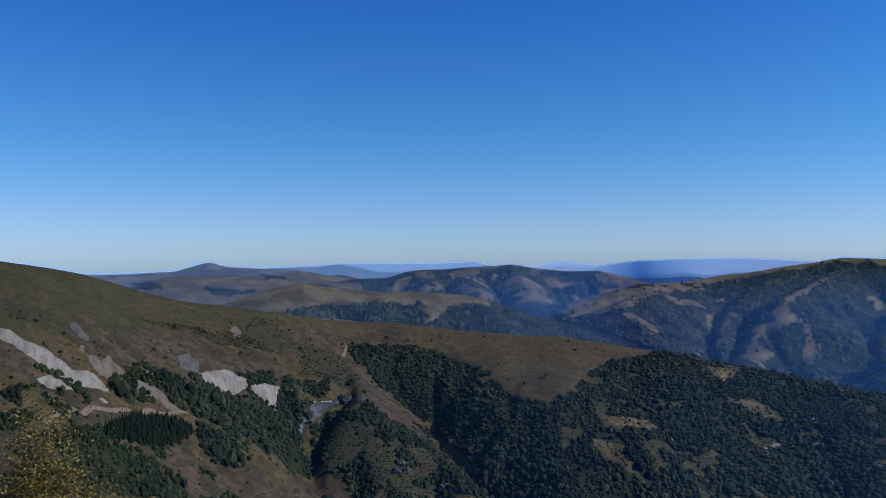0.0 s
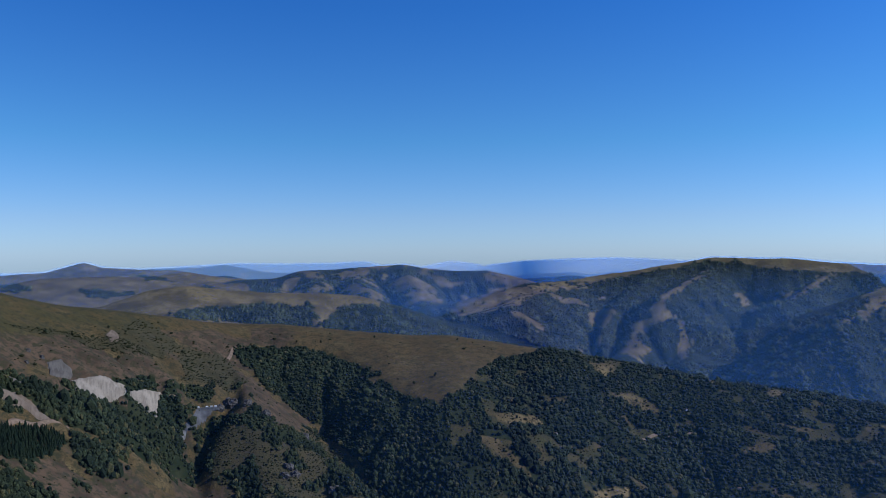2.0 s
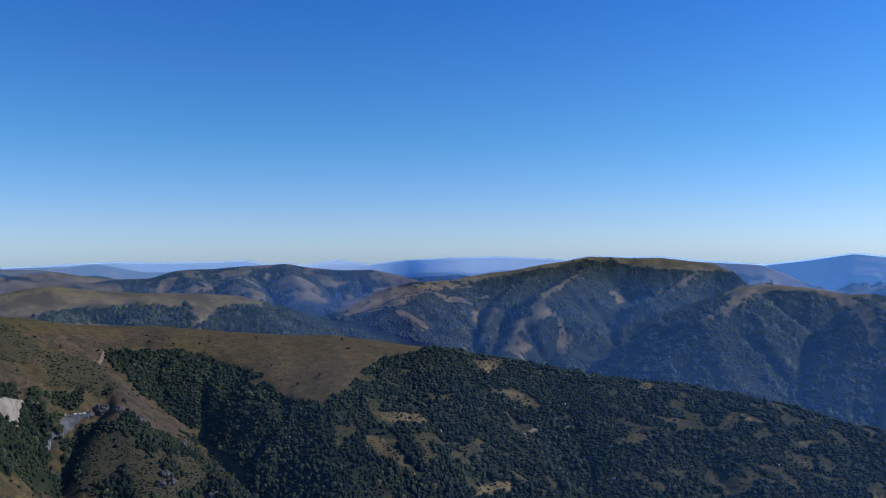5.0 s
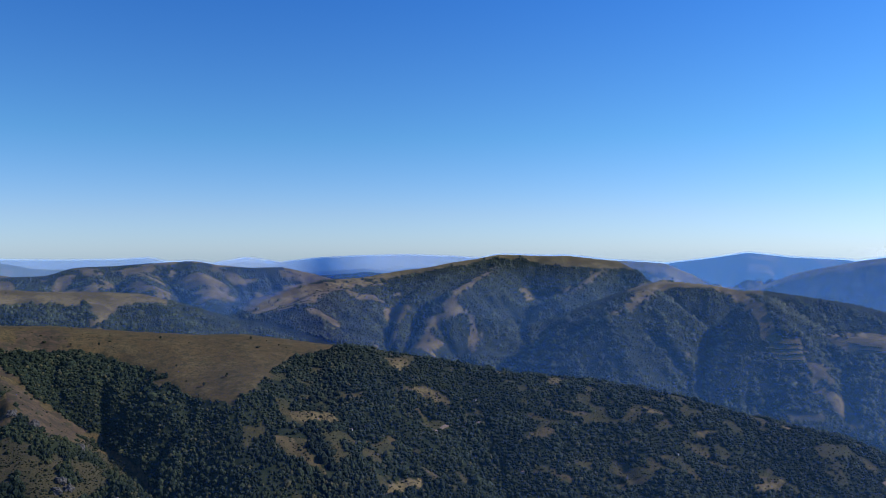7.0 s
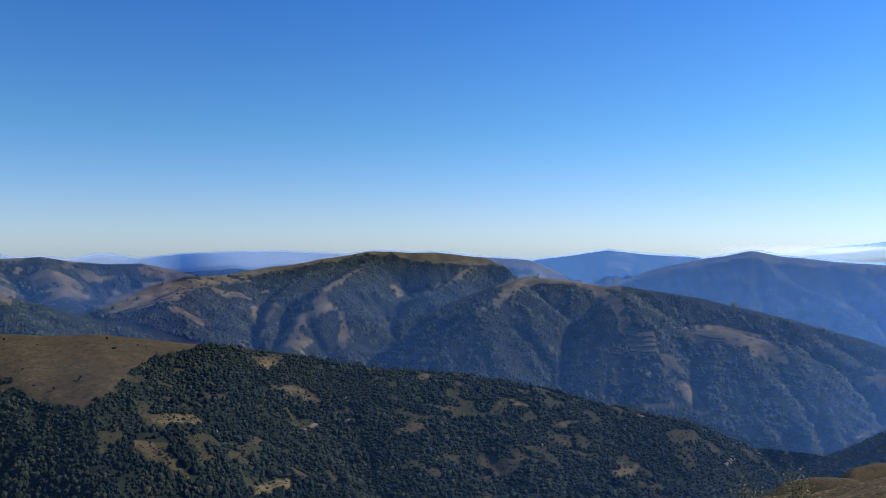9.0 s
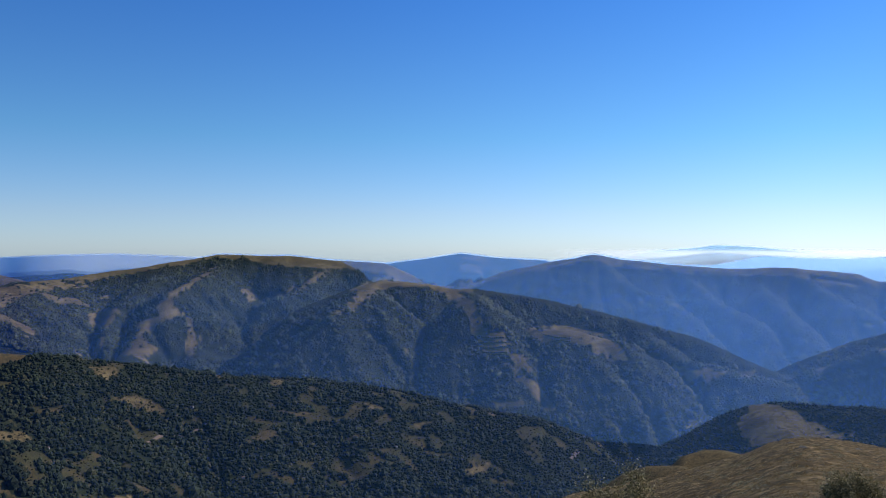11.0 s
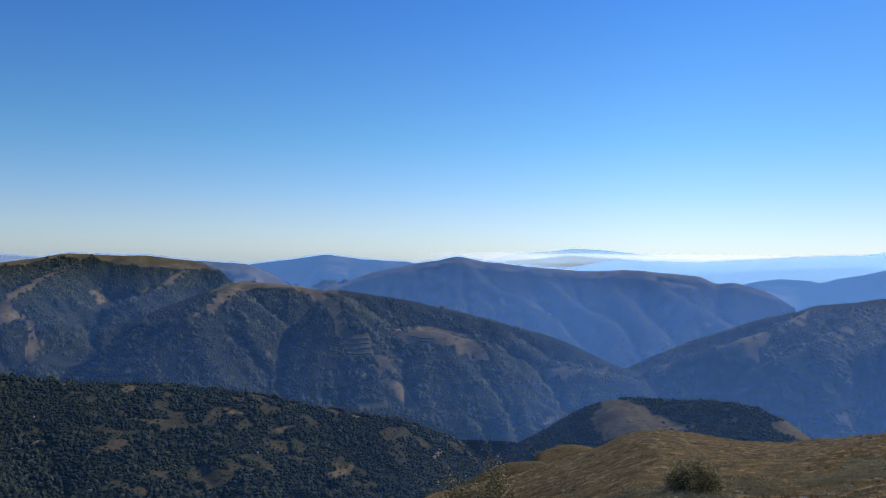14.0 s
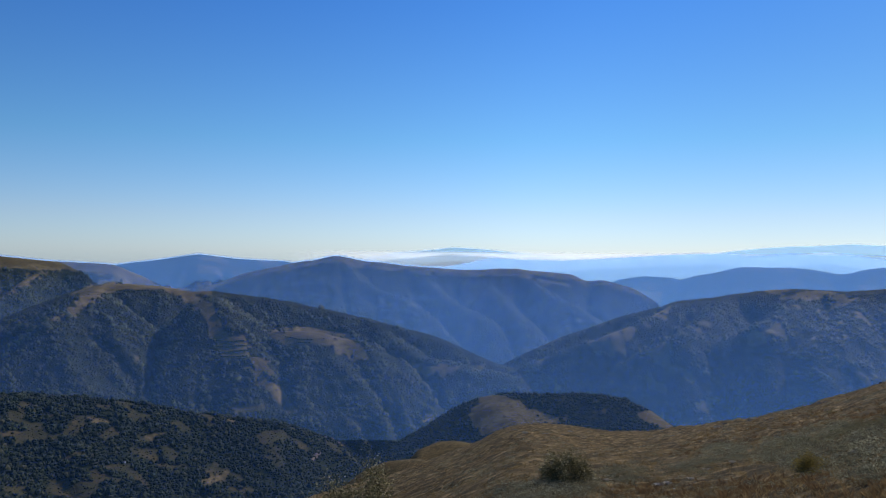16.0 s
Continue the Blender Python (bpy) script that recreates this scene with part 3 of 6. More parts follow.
# ---------------------------------------------------------------- land cover
# Outlines on the land as (bearing, elevation from the eye).
WOODS = [
    [(-22.45, -7), (-21.07, -7.39), (-19.67, -7.78), (-18.03, -8.72), (-16.79, -9.21), (-15.53, -9.67), (-13.82, -9.8), (-12.74, -10.49),
    (-11.66, -10.97), (-10.43, -11.89), (-10.45, -14.64), (-12.11, -13.92), (-13.84, -12.56), (-15.54, -12.04), (-17.22, -10.88),
    (-18.86, -10.35), (-20.08, -9.02), (-21.66, -7.88)],
    [(-23.23, -7.98), (-22.06, -7.96), (-21.27, -8.94), (-20.08, -9.44), (-20.28, -9.94), (-21.67, -9.74), (-23.04, -8.82)],
    [(-27.77, -7.06), (-26.6, -7.04), (-25.68, -7.91), (-24.75, -8.49), (-25.13, -8.66), (-26.05, -7.99), (-27.15, -7.5)],
    [(-26.8, -10.9), (-24.95, -11.28), (-23.43, -11.02), (-23.05, -12.06), (-21.29, -12.83), (-20.1, -13.74), (-18.07, -15.14),
    (-18.07, -16.28), (-24.97, -15.51), (-25.89, -13.53)],
    [(-17.63, -11.17), (-15.97, -12.43), (-13.85, -14.24), (-14.71, -14.59), (-16.4, -14.26), (-17.23, -13.17)],
    [(-12.09, -10.09), (-10.55, -10.37), (-10.43, -11.89), (-11.66, -10.97)],
    [(-7.01, -6.29), (-5.2, -6.55), (-2.47, -6.48), (-0.2, -7.17), (1.85, -7.97), (1.96, -8.86), (3.66, -9.52), (4.79, -9.85),
    (4.1, -10.62), (5.92, -10.39), (7.27, -10.48), (7.49, -11.02), (8.37, -12.09), (7.91, -13.81), (10.71, -13.94), (10.68, -16.99),
    (3.6, -17.19), (1.8, -14.74), (-0.24, -13.02), (-1.37, -11.92), (-3.42, -10.8), (-4.32, -9.46), (-5.44, -8.55), (-6.79, -7.19)],
    [(-10.37, -8.85), (-8.37, -8.92), (-8.15, -9.8), (-8.82, -10.11), (-9.93, -9.74)],
    [(-10.82, -10.15), (-9.71, -10.41), (-10.49, -11.56), (-10.83, -11.87)],
    [(-8.27, -11.11), (-5.46, -11.08), (-4.11, -12.1), (-5.25, -13.79), (-8.18, -14.12), (-9.95, -13.62), (-9.28, -11.94)],
    [(-10.78, -3.75), (-6.31, -3.49), (-1.77, -3.66), (-1.21, -4.46), (-1.78, -5.13), (-5.19, -4.86), (-10.78, -4.42)],
    [(-1.1, -5.02), (0.97, -3.68), (1.88, -3.57), (4.84, -4.15), (4.6, -5.05), (5.96, -4.82), (10.78, -5.24), (10.78, -6.02), (0.5, -5.71)],
    [(-21.84, -1.77), (-20.44, -1.71), (-19.74, -1.99), (-19.74, -2.35), (-21.05, -2.21)],
    [(-16.76, -2.37), (-15.91, -2.21), (-14.64, -2.34), (-13.13, -2.55), (-14.64, -2.83), (-15.92, -2.72)],
    [(-13.24, -1.37), (-11.16, -1.51), (-10.94, -1.8), (-12.69, -1.67)],
    [(-11.07, -3.86), (-10.38, -3.65), (-10.39, -4.54), (-11.07, -4.24)],
]
MEADOWS = [
    [(11.65, -11.55), (15.1, -11.62), (15.3, -12.24), (12.52, -12.15)],
    [(10.32, -12.87), (11.64, -13.03), (13.14, -14.43), (13.99, -15.63), (12.92, -15.07), (11.19, -13.89)],
    [(18.26, -7.72), (20.19, -8.02), (20.29, -8.54), (19.48, -8.89)],
    [(19.57, -10.04), (21.27, -9.84), (22.05, -10.2), (23.21, -10.73), (23.59, -11.15), (22.63, -11.3), (20.87, -10.48)],
    [(23.23, -8.6), (24, -8.66), (23.61, -8.88)],
    [(26.24, -8.62), (27.14, -8.66), (26.96, -9.11), (26.32, -9.01)],
    [(10.92, -13.53), (13.12, -14.33), (14.35, -15.78), (12.63, -14.78)],
    [(11.42, -11.42), (13.37, -11.5), (14.98, -11.79), (14.61, -12.26), (11.9, -11.92)],
    [(18.34, -16.84), (19.35, -16.4), (21.37, -16.19), (21.12, -16.89), (18.59, -17.35)],
    [(48.28, -8.76), (49.52, -9.79), (50.73, -11.22), (50.33, -11.48), (48.7, -9.63)],
    [(30.26, -9.15), (32.31, -9.51), (30.56, -9.74)],
    [(36.86, -10.93), (39.12, -11.54), (37.46, -11.55)],
    [(30.55, -11.39), (33.3, -11.55), (32.56, -11.94)],
    [(39.83, -12.51), (42.14, -12.44), (41.22, -12.92)],
    [(45.93, -11.72), (47.22, -11.95), (46.58, -12.14)],
    [(28.52, -13.5), (30.3, -12.49), (31.3, -12.95), (30.3, -13.46)],
    [(44.16, -16.06), (44.83, -15.22), (46.35, -15.18), (45.7, -15.9)],
    [(59.21, -8.02), (62.85, -8.29), (61.2, -9.2)],
    [(63.4, -7.98), (64.76, -8.19), (64.5, -8.62)],
    [(63.17, -11.56), (64.09, -10.55), (65.21, -10.13), (66.7, -10.5), (67.82, -11.09), (69.66, -11.56), (70.22, -12.07), (67.83, -12.34), (65.61, -12.85), (64.31, -13.06), (63.55, -12.45)],
    [(59.45, -14.08), (61.13, -13.51), (63, -13.49), (63.94, -13.59), (61.89, -14.33), (60.21, -14.52)],
    [(55.56, -15.48), (57.41, -14.91), (59.65, -14.75), (60.4, -14.95), (57.79, -15.73), (56.12, -15.84)],
    [(60.18, -11.77), (61.11, -11.58), (60.74, -12.3), (60.18, -12.13)],
    [(53.79, -13.27), (55.1, -13.08), (54.67, -13.79), (53.94, -13.82)],
    [(55.72, -2.93), (58.32, -4.04), (56.88, -3.64)],
    [(67.11, -1.57), (71.22, -2.43), (68.68, -2.23)],
    [(27.23, -1.13), (25.37, -1.91), (23.52, -2.94), (22.7, -3.83), (22.91, -4.57), (21.47, -5.13), (21.27, -6.27), (20.58, -6.99), (21.88, -7.29), (23.11, -6.89), (21.96, -6.07), (22.37, -5.14), (23.73, -4.74), (24.55, -5.07), (25.37, -6.09), (25.17, -5.07), (24.14, -4.25), (23.73, -3.43), (25.17, -2.53)],
    [(18.43, -4.41), (19.44, -4.01), (20.66, -3.94), (20.05, -4.55), (19.64, -5.36), (18.63, -5.22)],
    [(24.67, -5.68), (25.25, -5.48), (25.5, -6.7), (24.96, -7.51), (24.43, -7.19)],
    [(8.15, -4.22), (9.45, -3.47), (11.54, -2.71), (13.47, -2.42), (16.23, -2.36), (19.44, -2.18), (17.83, -2.58), (14.64, -3.03), (13.66, -3.66), (11.54, -4.3), (9.45, -4.68)],
    [(36.62, -2.58), (38.21, -2.16), (40.18, -2.06), (42.12, -2.52), (43.64, -2.9), (45.14, -4.05), (45.7, -5.39), (45.89, -6.35), (44.96, -6), (44.47, -4.84), (43.45, -3.69), (41.73, -2.73), (39.79, -2.55), (38.21, -3.05), (36.62, -4.2), (34.81, -4.87), (34.6, -4.62), (36.22, -3.8)],
    [(34.2, -1.37), (32.36, -2.6), (30.73, -3.43), (31.14, -3.59), (32.77, -2.93), (34.6, -1.69)],
    [(28.26, -2.82), (29.21, -2.94), (29.37, -3.64), (28.67, -3.76)],
    [(45.24, -6.16), (47.07, -5.88), (47.56, -6.36), (47.5, -7.57), (45.46, -7.65)],
    [(48.7, -5.62), (51.58, -5.44), (54.47, -5.89), (55.51, -6.89), (56.14, -7.89), (54.49, -7.92), (53.24, -6.72), (50.77, -6.95), (49.12, -6.35)],
    [(47.7, -7.57), (49.14, -7.57), (49.14, -7.97), (47.71, -7.98)],
    [(47.09, -7.98), (48.33, -8.38), (49.99, -9.97), (51.04, -11.36), (50.63, -11.48), (49.17, -9.98), (47.72, -8.78)],
    [(63.43, -8.27), (64.61, -8.02), (64.81, -8.41), (63.43, -8.78)],
    [(59.2, -8.21), (61.83, -8.05), (62.24, -8.71), (60.63, -9.04), (59.21, -8.69)],
    [(83.84, -2.88), (85.91, -2.33), (87.92, -2.38), (86.93, -2.85), (85.23, -2.99)],
    [(86.6, -3.61), (88.25, -2.81), (89.54, -2.51), (88.58, -3.16), (87.27, -3.65)],
    [(87.28, -5.35), (88.92, -5.18), (88.6, -5.45)],
    [(79.18, -10.12), (80.29, -9.71), (81.2, -9.72), (80.66, -10.32), (79.37, -10.68)],
    [(76.54, -11.09), (77.3, -11.12), (77.11, -11.51)],
]
BARE = [
    [(-29.43, -2.4), (-27.67, -3.26), (-25.3, -3.76), (-22.44, -4.49), (-19.65, -5.03), (-17.19, -6.2), (-15.09, -6.93), (-14.45, -7.72),
    (-15.52, -8.21), (-17.2, -8.13), (-18.85, -6.98), (-20.47, -7.11), (-22.44, -6.79), (-24.37, -6.27), (-26.23, -4.74), (-27.67, -3.76),
    (-29.43, -3.19)],
    [(-24.46, -6.57), (-23.99, -6.6), (-23.61, -7.03), (-23.12, -6.65), (-22.54, -7.3), (-22.16, -7.95), (-23.03, -8.1), (-23.61, -7.75)],
    [(-21.57, -8.19), (-20.68, -8.67), (-19.87, -9.14), (-19.27, -9.91), (-18.66, -10.47), (-19.27, -10.32), (-20.28, -9.42), (-21.27, -9.04)],
    [(-26.06, -10.28), (-23.04, -10.28), (-22.07, -10.22), (-20.88, -10.52), (-23.24, -10.73), (-24, -11.17), (-25.32, -10.75)],
    [(-20.09, -12.93), (-18.06, -13.1), (-17.23, -14.4), (-15.98, -15.31), (-12.77, -15.34), (-10.59, -16.71), (-15.57, -16.5),
    (-16.83, -16.39), (-18.88, -14.26)],
    [(-7.46, -7.28), (-6.34, -8.31), (-5.22, -9), (-4.32, -9.9), (-3.19, -10.8), (-1.6, -11.92), (-2.29, -12.35), (-3.65, -11.89),
    (-5, -10.77), (-5.68, -9.87), (-6.57, -8.53)],
    [(-10.85, -15.04), (-9.53, -15.74), (-6.85, -17.04), (-10.86, -16.84)],
    [(-18.82, -1.29), (-15.91, -0.83), (-12.47, -1.16), (-15.49, -1.49)],
]
SCRUB = [
    [(-10.18, -13.6), (-7.94, -11.99), (-5.23, -11.2), (-1.84, -12.57), (0.44, -13.89), (2.69, -16.43), (3.6, -17.19), (-6.4, -17.06)],
    [(-10.79, -6.2), (-7.46, -6.95), (-6.12, -8.98), (-7.25, -9.83), (-8.37, -8.81), (-10.37, -8.64)],
    [(-21.65, -4.1), (-18.84, -4.63), (-15.93, -5.27), (-12.93, -4.15), (-10.4, -6.21), (-11.63, -7.06), (-15.93, -6.03)],
    [(-29.43, -3.19), (-26.77, -3.8), (-26.41, -4.53), (-28.39, -4.23)],
]


def inside(poly, az, el):
    p = np.array(poly)
    hit = np.zeros(az.shape, bool)
    box = (az > p[:, 0].min()) & (az < p[:, 0].max()) & (el > p[:, 1].min()) & (el < p[:, 1].max())
    a, e = az[box], el[box]
    h = np.zeros(a.shape, bool)
    for (x0, y0), (x1, y1) in zip(p, np.roll(p, -1, 0)):
        if y0 != y1:
            h ^= ((y0 > e) != (y1 > e)) & (a < (x1 - x0) * (e - y0) / (y1 - y0) + x0)
    hit[box] = h
    return hit


def bald(az, r, z):
    """The grassy tops of the mountains."""
    x, y = r * np.sin(np.radians(az)), r * np.cos(np.radians(az))
    el = np.degrees(np.arctan2(z, r)) + 0.7 * (fbm(x / 90, y / 90, 4, 2) - 0.5)
    g, e_, di = CREST["main_mountain"]
    top = (el > np.interp(az, g, e_) - np.interp(az, (15, 22, 27, 31, 41), (0.5, 0.28, 0.28, 0.65, 0.8))) & (r > 2900) & (r < 3600) & (az > 15) & (az < 41)
    g, e_, di = CREST["plateau"]
    top |= (el > np.interp(az, g, e_) - 0.5) & (r > 3400) & (az > 51) & (az < 58)
    g, e_, di = CREST["terrace_hill"]
    return top | ((el > np.interp(az, g, e_) - 0.4) & (r > 2500) & (r < 2850) & (az > 36) & (az < 45))


def cover(az, r, z):
    """Share of wood, of bare soil and of scrub on the land."""
    x, y = r * np.sin(np.radians(az)), r * np.cos(np.radians(az))
    el = np.degrees(np.arctan2(z, r))
    n = fbm(x / 90, y / 90, 4, 2)
    n2 = fbm(x / 30, y / 30, 3, 12)
    rid = ridge_of(az, r)
    # how wooded each ridge is, from 0 (open grass) to 1
    share = np.full(az.shape, 0.62)
    for name, v in (("fold_hill", 0.0), ("moor", 0.0), ("cone_peak", 0.0), ("round_hill", 0.50), ("main_mountain", 0.84), ("terrace_hill", 0.87),
                    ("plateau", 0.95), ("right_mountain", 0.70), ("wooded_spur", 0.92), ("low_knoll", 0.0), ("high_knoll", 0.0), ("long_ridge", 0.9)):
        share[rid == RIDGE_NAMES.index(name)] = v
    share[(rid == RIDGE_NAMES.index("main_mountain")) & (az < 21)] = 0.60
    share[(rid == RIDGE_NAMES.index("wooded_spur")) & (az > 64)] = 0.58
    share[(rid == RIDGE_NAMES.index("fold_hill")) & (az > 3.5)] = 0.84
    share[rid == -2] = 0
    share[(rid == -1) & (az > 44) & (r < 2300)] = 0.92
    n3 = fbm(x / 210, y / 210, 4, 31)
    hollow = np.clip(-from_cells(PROUD, az, r) / 16, -1, 1)
    wood = np.where(share > 0, smooth(0.72 - 0.5 * share - 0.04, 0.72 - 0.5 * share + 0.04, 0.5 * n + 0.3 * n3 + 0.2 * n2 + np.where(rid == RIDGE_NAMES.index("right_mountain"), 0.09, 0.045) * hollow), 0)
    wood = np.where(bald(az, r, z), 0, wood)
    g, e_, di = CREST["plateau"]
    wood = np.where((rid == RIDGE_NAMES.index("plateau")) & (el > np.interp(az, g, e_) - 0.2 - 0.5 * n), 0, wood)
    left = rid == RIDGE_NAMES.index("left_hill")
    edge_el = np.interp(az, MEADOW_EDGE[0], MEADOW_EDGE[1])
    slope_wood = smooth(0.400, 0.425, 0.30 * n + 0.55 * n2 + 0.15 * n3 + 0.10 * hollow + 0.05 * smooth(-9.6, -8.2, el) + 0.02 * smooth(40, 46, az))
    wood = np.where(left, np.where((az > 3) & ((el < edge_el) | (az > 17)), slope_wood, 0), wood)
    low = left & (az < 3.5) & (el < -8.2)
    wood = np.where(low, smooth(0.535, 0.56, 0.6 * n2 + 0.4 * n), wood)
    spots = 0.16 * (n2 - 0.5)
    da, de = 0.9 * (fbm(x / 18, y / 18, 3, 41) - 0.5) + 0.4 * (n2 - 0.5), 0.45 * (fbm(x / 40 + 50, y / 40, 3, 22) - 0.5)
    for p in WOODS:
        m = inside(p, az + da, el + de)
        if min(e for _, e in p) > -6.9:  # on the ridges behind
            m &= r > 2050
        wood = np.where(m, 0.85 + spots, wood)
    for p in MEADOWS:
        wood = np.where(inside(p, az + da, el + de), 0.0, wood)
    bare = smooth(0.60, 0.70, n2) * (az < -5) * (r > 600) * (r < 1600) * 0.5
    bare = np.maximum(bare, left * smooth(0, -5, az) * smooth(-4.6, -5.6, el) * (0.30 + 0.6 * smooth(0.38, 0.62, n)))
    for p in BARE:
        m = inside(p, az + da, el + de)
        bare = np.where(m, 0.75 + 0.4 * (n2 - 0.5), bare)
        wood = np.where(m, 0.0, wood)
    scrub = np.zeros_like(wood)
    for k, p in enumerate(SCRUB):
        m = inside(p, az + da, el + de)
        scrub = np.where(m, 0.8, scrub)
        if k == 0:
            wood = np.where(m, smooth(0.47, 0.51, 0.6 * n2 + 0.4 * n), wood)
    scrub = np.where(left & (az > 3) & (wood < 0.5) & (el < edge_el - 0.3), 0.42, scrub)
    return wood, bare, scrub


# ---------------------------------------------------------------- ground sheet
def ground_material():
    m, t = material("hill_ground")
    p = coords(t)
    big, mid, fine = nz(t, p, 0.006), nz(t, p, 0.035), nz(t, p, 0.35)
    tiny, grain = nz(t, p, 2.2, 5.0, 0.65), nz(t, p, 14.0, 4.0, 0.7)
    grass = mixc(t, ramp(t, big, 0.35, 0.65), (0.150, 0.096, 0.039), (0.102, 0.070, 0.030))
    grass = mixc(t, ramp(t, mid, 0.45, 0.7), grass, (0.170, 0.125, 0.054))
    grass = mixc(t, ramp(t, fine, 0.46, 0.60), grass, (0.074, 0.056, 0.026))
    grass = mixc(t, rmath(t, "MULTIPLY", ramp(t, tiny, 0.46, 0.64), attr(t, "near")), grass, (0.40, 0.27, 0.125))
    mp = t.nodes.new("ShaderNodeMapping")
    mp.inputs["Rotation"].default_value = (0, 0, radians(35))
    mp.inputs["Scale"].default_value = (0.5, 1.5, 1.5)
    t.links.new(p, mp.inputs["Vector"])
    terrace = nz(t, mp.outputs["Vector"], 0.9, 5.0, 0.65)
    grass = mixc(t, rmath(t, "MULTIPLY", ramp(t, terrace, 0.50, 0.60), rmath(t, "MULTIPLY", attr(t, "near"), 0.75)), grass, (0.052, 0.037, 0.017))
    grass = mixc(t, ramp(t, grain, 0.55, 0.75), grass, (0.075, 0.06, 0.028))
    # dark mottles: the shadow among grass tufts, mixed into the colour
    grass = mixc(t, rmath(t, "MULTIPLY", ramp(t, nz(t, p, 1.1, 6.0, 0.7), 0.50, 0.58), 0.6), grass, (0.050, 0.036, 0.017))
    wood = mixc(t, ramp(t, mid, 0.35, 0.65), (0.020, 0.028, 0.013), (0.036, 0.042, 0.020))
    bare = mixc(t, ramp(t, mid, 0.35, 0.65), (0.132, 0.086, 0.052), (0.066, 0.046, 0.029))
    bare = mixc(t, ramp(t, nz(t, p, 0.11, 6.0, 0.7), 0.5, 0.62), bare, (0.055, 0.05, 0.032))
    edge = rmath(t, "SUBTRACT", rmath(t, "MULTIPLY", nz(t, p, 0.03, 5.0, 0.65), 0.9), 0.45)
    f = ramp(t, rmath(t, "ADD", attr(t, "forest"), edge), 0.40, 0.60)
    b = ramp(t, rmath(t, "ADD", attr(t, "bare"), edge), 0.40, 0.62)
    s = ramp(t, rmath(t, "ADD", attr(t, "scrub"), edge), 0.45, 0.75)
    straw = mixc(t, ramp(t, nz(t, p, 0.012, 5.0, 0.6), 0.38, 0.62), (0.122, 0.089, 0.039), (0.255, 0.186, 0.082))
    straw = mixc(t, ramp(t, nz(t, p, 0.12, 5.0, 0.7), 0.50, 0.64), straw, (0.066, 0.053, 0.026))
    grass = mixc(t, attr(t, "straw"), grass, straw)
    c = mixc(t, b, grass, bare)
    olive = rmath(t, "MULTIPLY", attr(t, "olive"), ramp(t, nz(t, p, 0.02, 5.0), 0.25, 0.6))
    c = mixc(t, olive, c, mixc(t, ramp(t, fine, 0.4, 0.65), (0.037, 0.041, 0.016), (0.076, 0.073, 0.029)))
    heath = rmath(t, "MULTIPLY", ramp(t, nz(t, p, 0.09, 7.0, 0.75), 0.48, 0.60), attr(t, "heath"))
    c = mixc(t, heath, c, (0.05, 0.047, 0.024))
    c = mixc(t, rmath(t, "MULTIPLY", s, 0.7), c, (0.052, 0.050, 0.027))
    c = mixc(t, f, c, wood)
    h = rmath(t, "ADD", mid, rmath(t, "MULTIPLY", fine, 0.3))
    h = rmath(t, "SUBTRACT", h, rmath(t, "MULTIPLY", terrace, 0.12))
    h = rmath(t, "ADD", h, rmath(t, "MULTIPLY", rmath(t, "ADD", tiny, rmath(t, "MULTIPLY", grain, 0.2)), 0.16))
    finish(t, c, 0.95, h, 3.0, 0.6, 0.1)
    return m


def grid_mesh(name, az, rr, z, wrap=False):
    rows, cols = z.shape
    a = np.radians(az)[None, :]
    co = np.stack([rr[:, None] * np.sin(a), rr[:, None] * np.cos(a), z + EYE], -1).reshape(-1, 3)
    idx = np.arange(rows * cols).reshape(rows, cols)
    q = np.stack([idx[:-1, :-1], idx[:-1, 1:], idx[1:, 1:], idx[1:, :-1]], -1).reshape(-1, 4)[:, ::-1]
    return mesh_from(name, co, q)


def mesh_from(name, co, faces, smooth_shade=True):
    me = bpy.data.meshes.new(name)
    n, k = faces.shape
    me.vertices.add(len(co))
    me.vertices.foreach_set("co", np.ascontiguousarray(co, dtype=np.float32).ravel())
    me.loops.add(n * k)
    me.loops.foreach_set("vertex_index", np.ascontiguousarray(faces, dtype=np.int32).ravel())
    me.polygons.add(n)
    me.polygons.foreach_set("loop_start", np.arange(0, n * k, k, dtype=np.int32))
    me.polygons.foreach_set("loop_total", np.full(n, k, dtype=np.int32))
    me.polygons.foreach_set("use_smooth", np.full(n, smooth_shade))
    me.update(calc_edges=True)
    return me


ground_mesh = grid_mesh("ground", AZ, RR, GZ)
forest_v, bare_v, scrub_v = cover(GA.ravel(), GR.ravel(), GZ.ravel())
_el = np.degrees(np.arctan2(GZ, GR))
_rid = RIDGE_ID
_left = _rid == RIDGE_NAMES.index("left_hill")
olive_v = np.where(_left & (GA > 3) & (_el < np.interp(GA, *MEADOW_EDGE) - 0.2), 0.85, 0.0)
olive_v = np.where(_left & (GA > 17), 0.85, olive_v)
olive_v = np.maximum(olive_v, _left * smooth(-9, -14, GA) * smooth(-5.6, -4.6, _el) * 0.65)
olive_v = np.maximum(olive_v, np.where((_rid >= 1) & (GR > 1900), 0.25, 0.0))
olive_v = olive_v.ravel()
heath_v = (smooth(400, 900, GR) * np.clip(0.75 + 0.25 * smooth(-5, -12, GA) - 0.75 * smooth(1900, 2200, GR), 0, 1)).ravel()
in_meadow = np.zeros(GA.size, bool)
for poly in MEADOWS:
    in_meadow |= inside(poly, GA.ravel(), _el.ravel()) & (GR.ravel() > 600)
olive_v = np.where(in_meadow, 0.0, olive_v)
heath_v = np.where(in_meadow, 0.15, heath_v)
near_v = (1 - 0.85 * smooth(420, 700, GR)).ravel()
straw_v = (0.85 * smooth(1880, 2000, GR)).ravel()
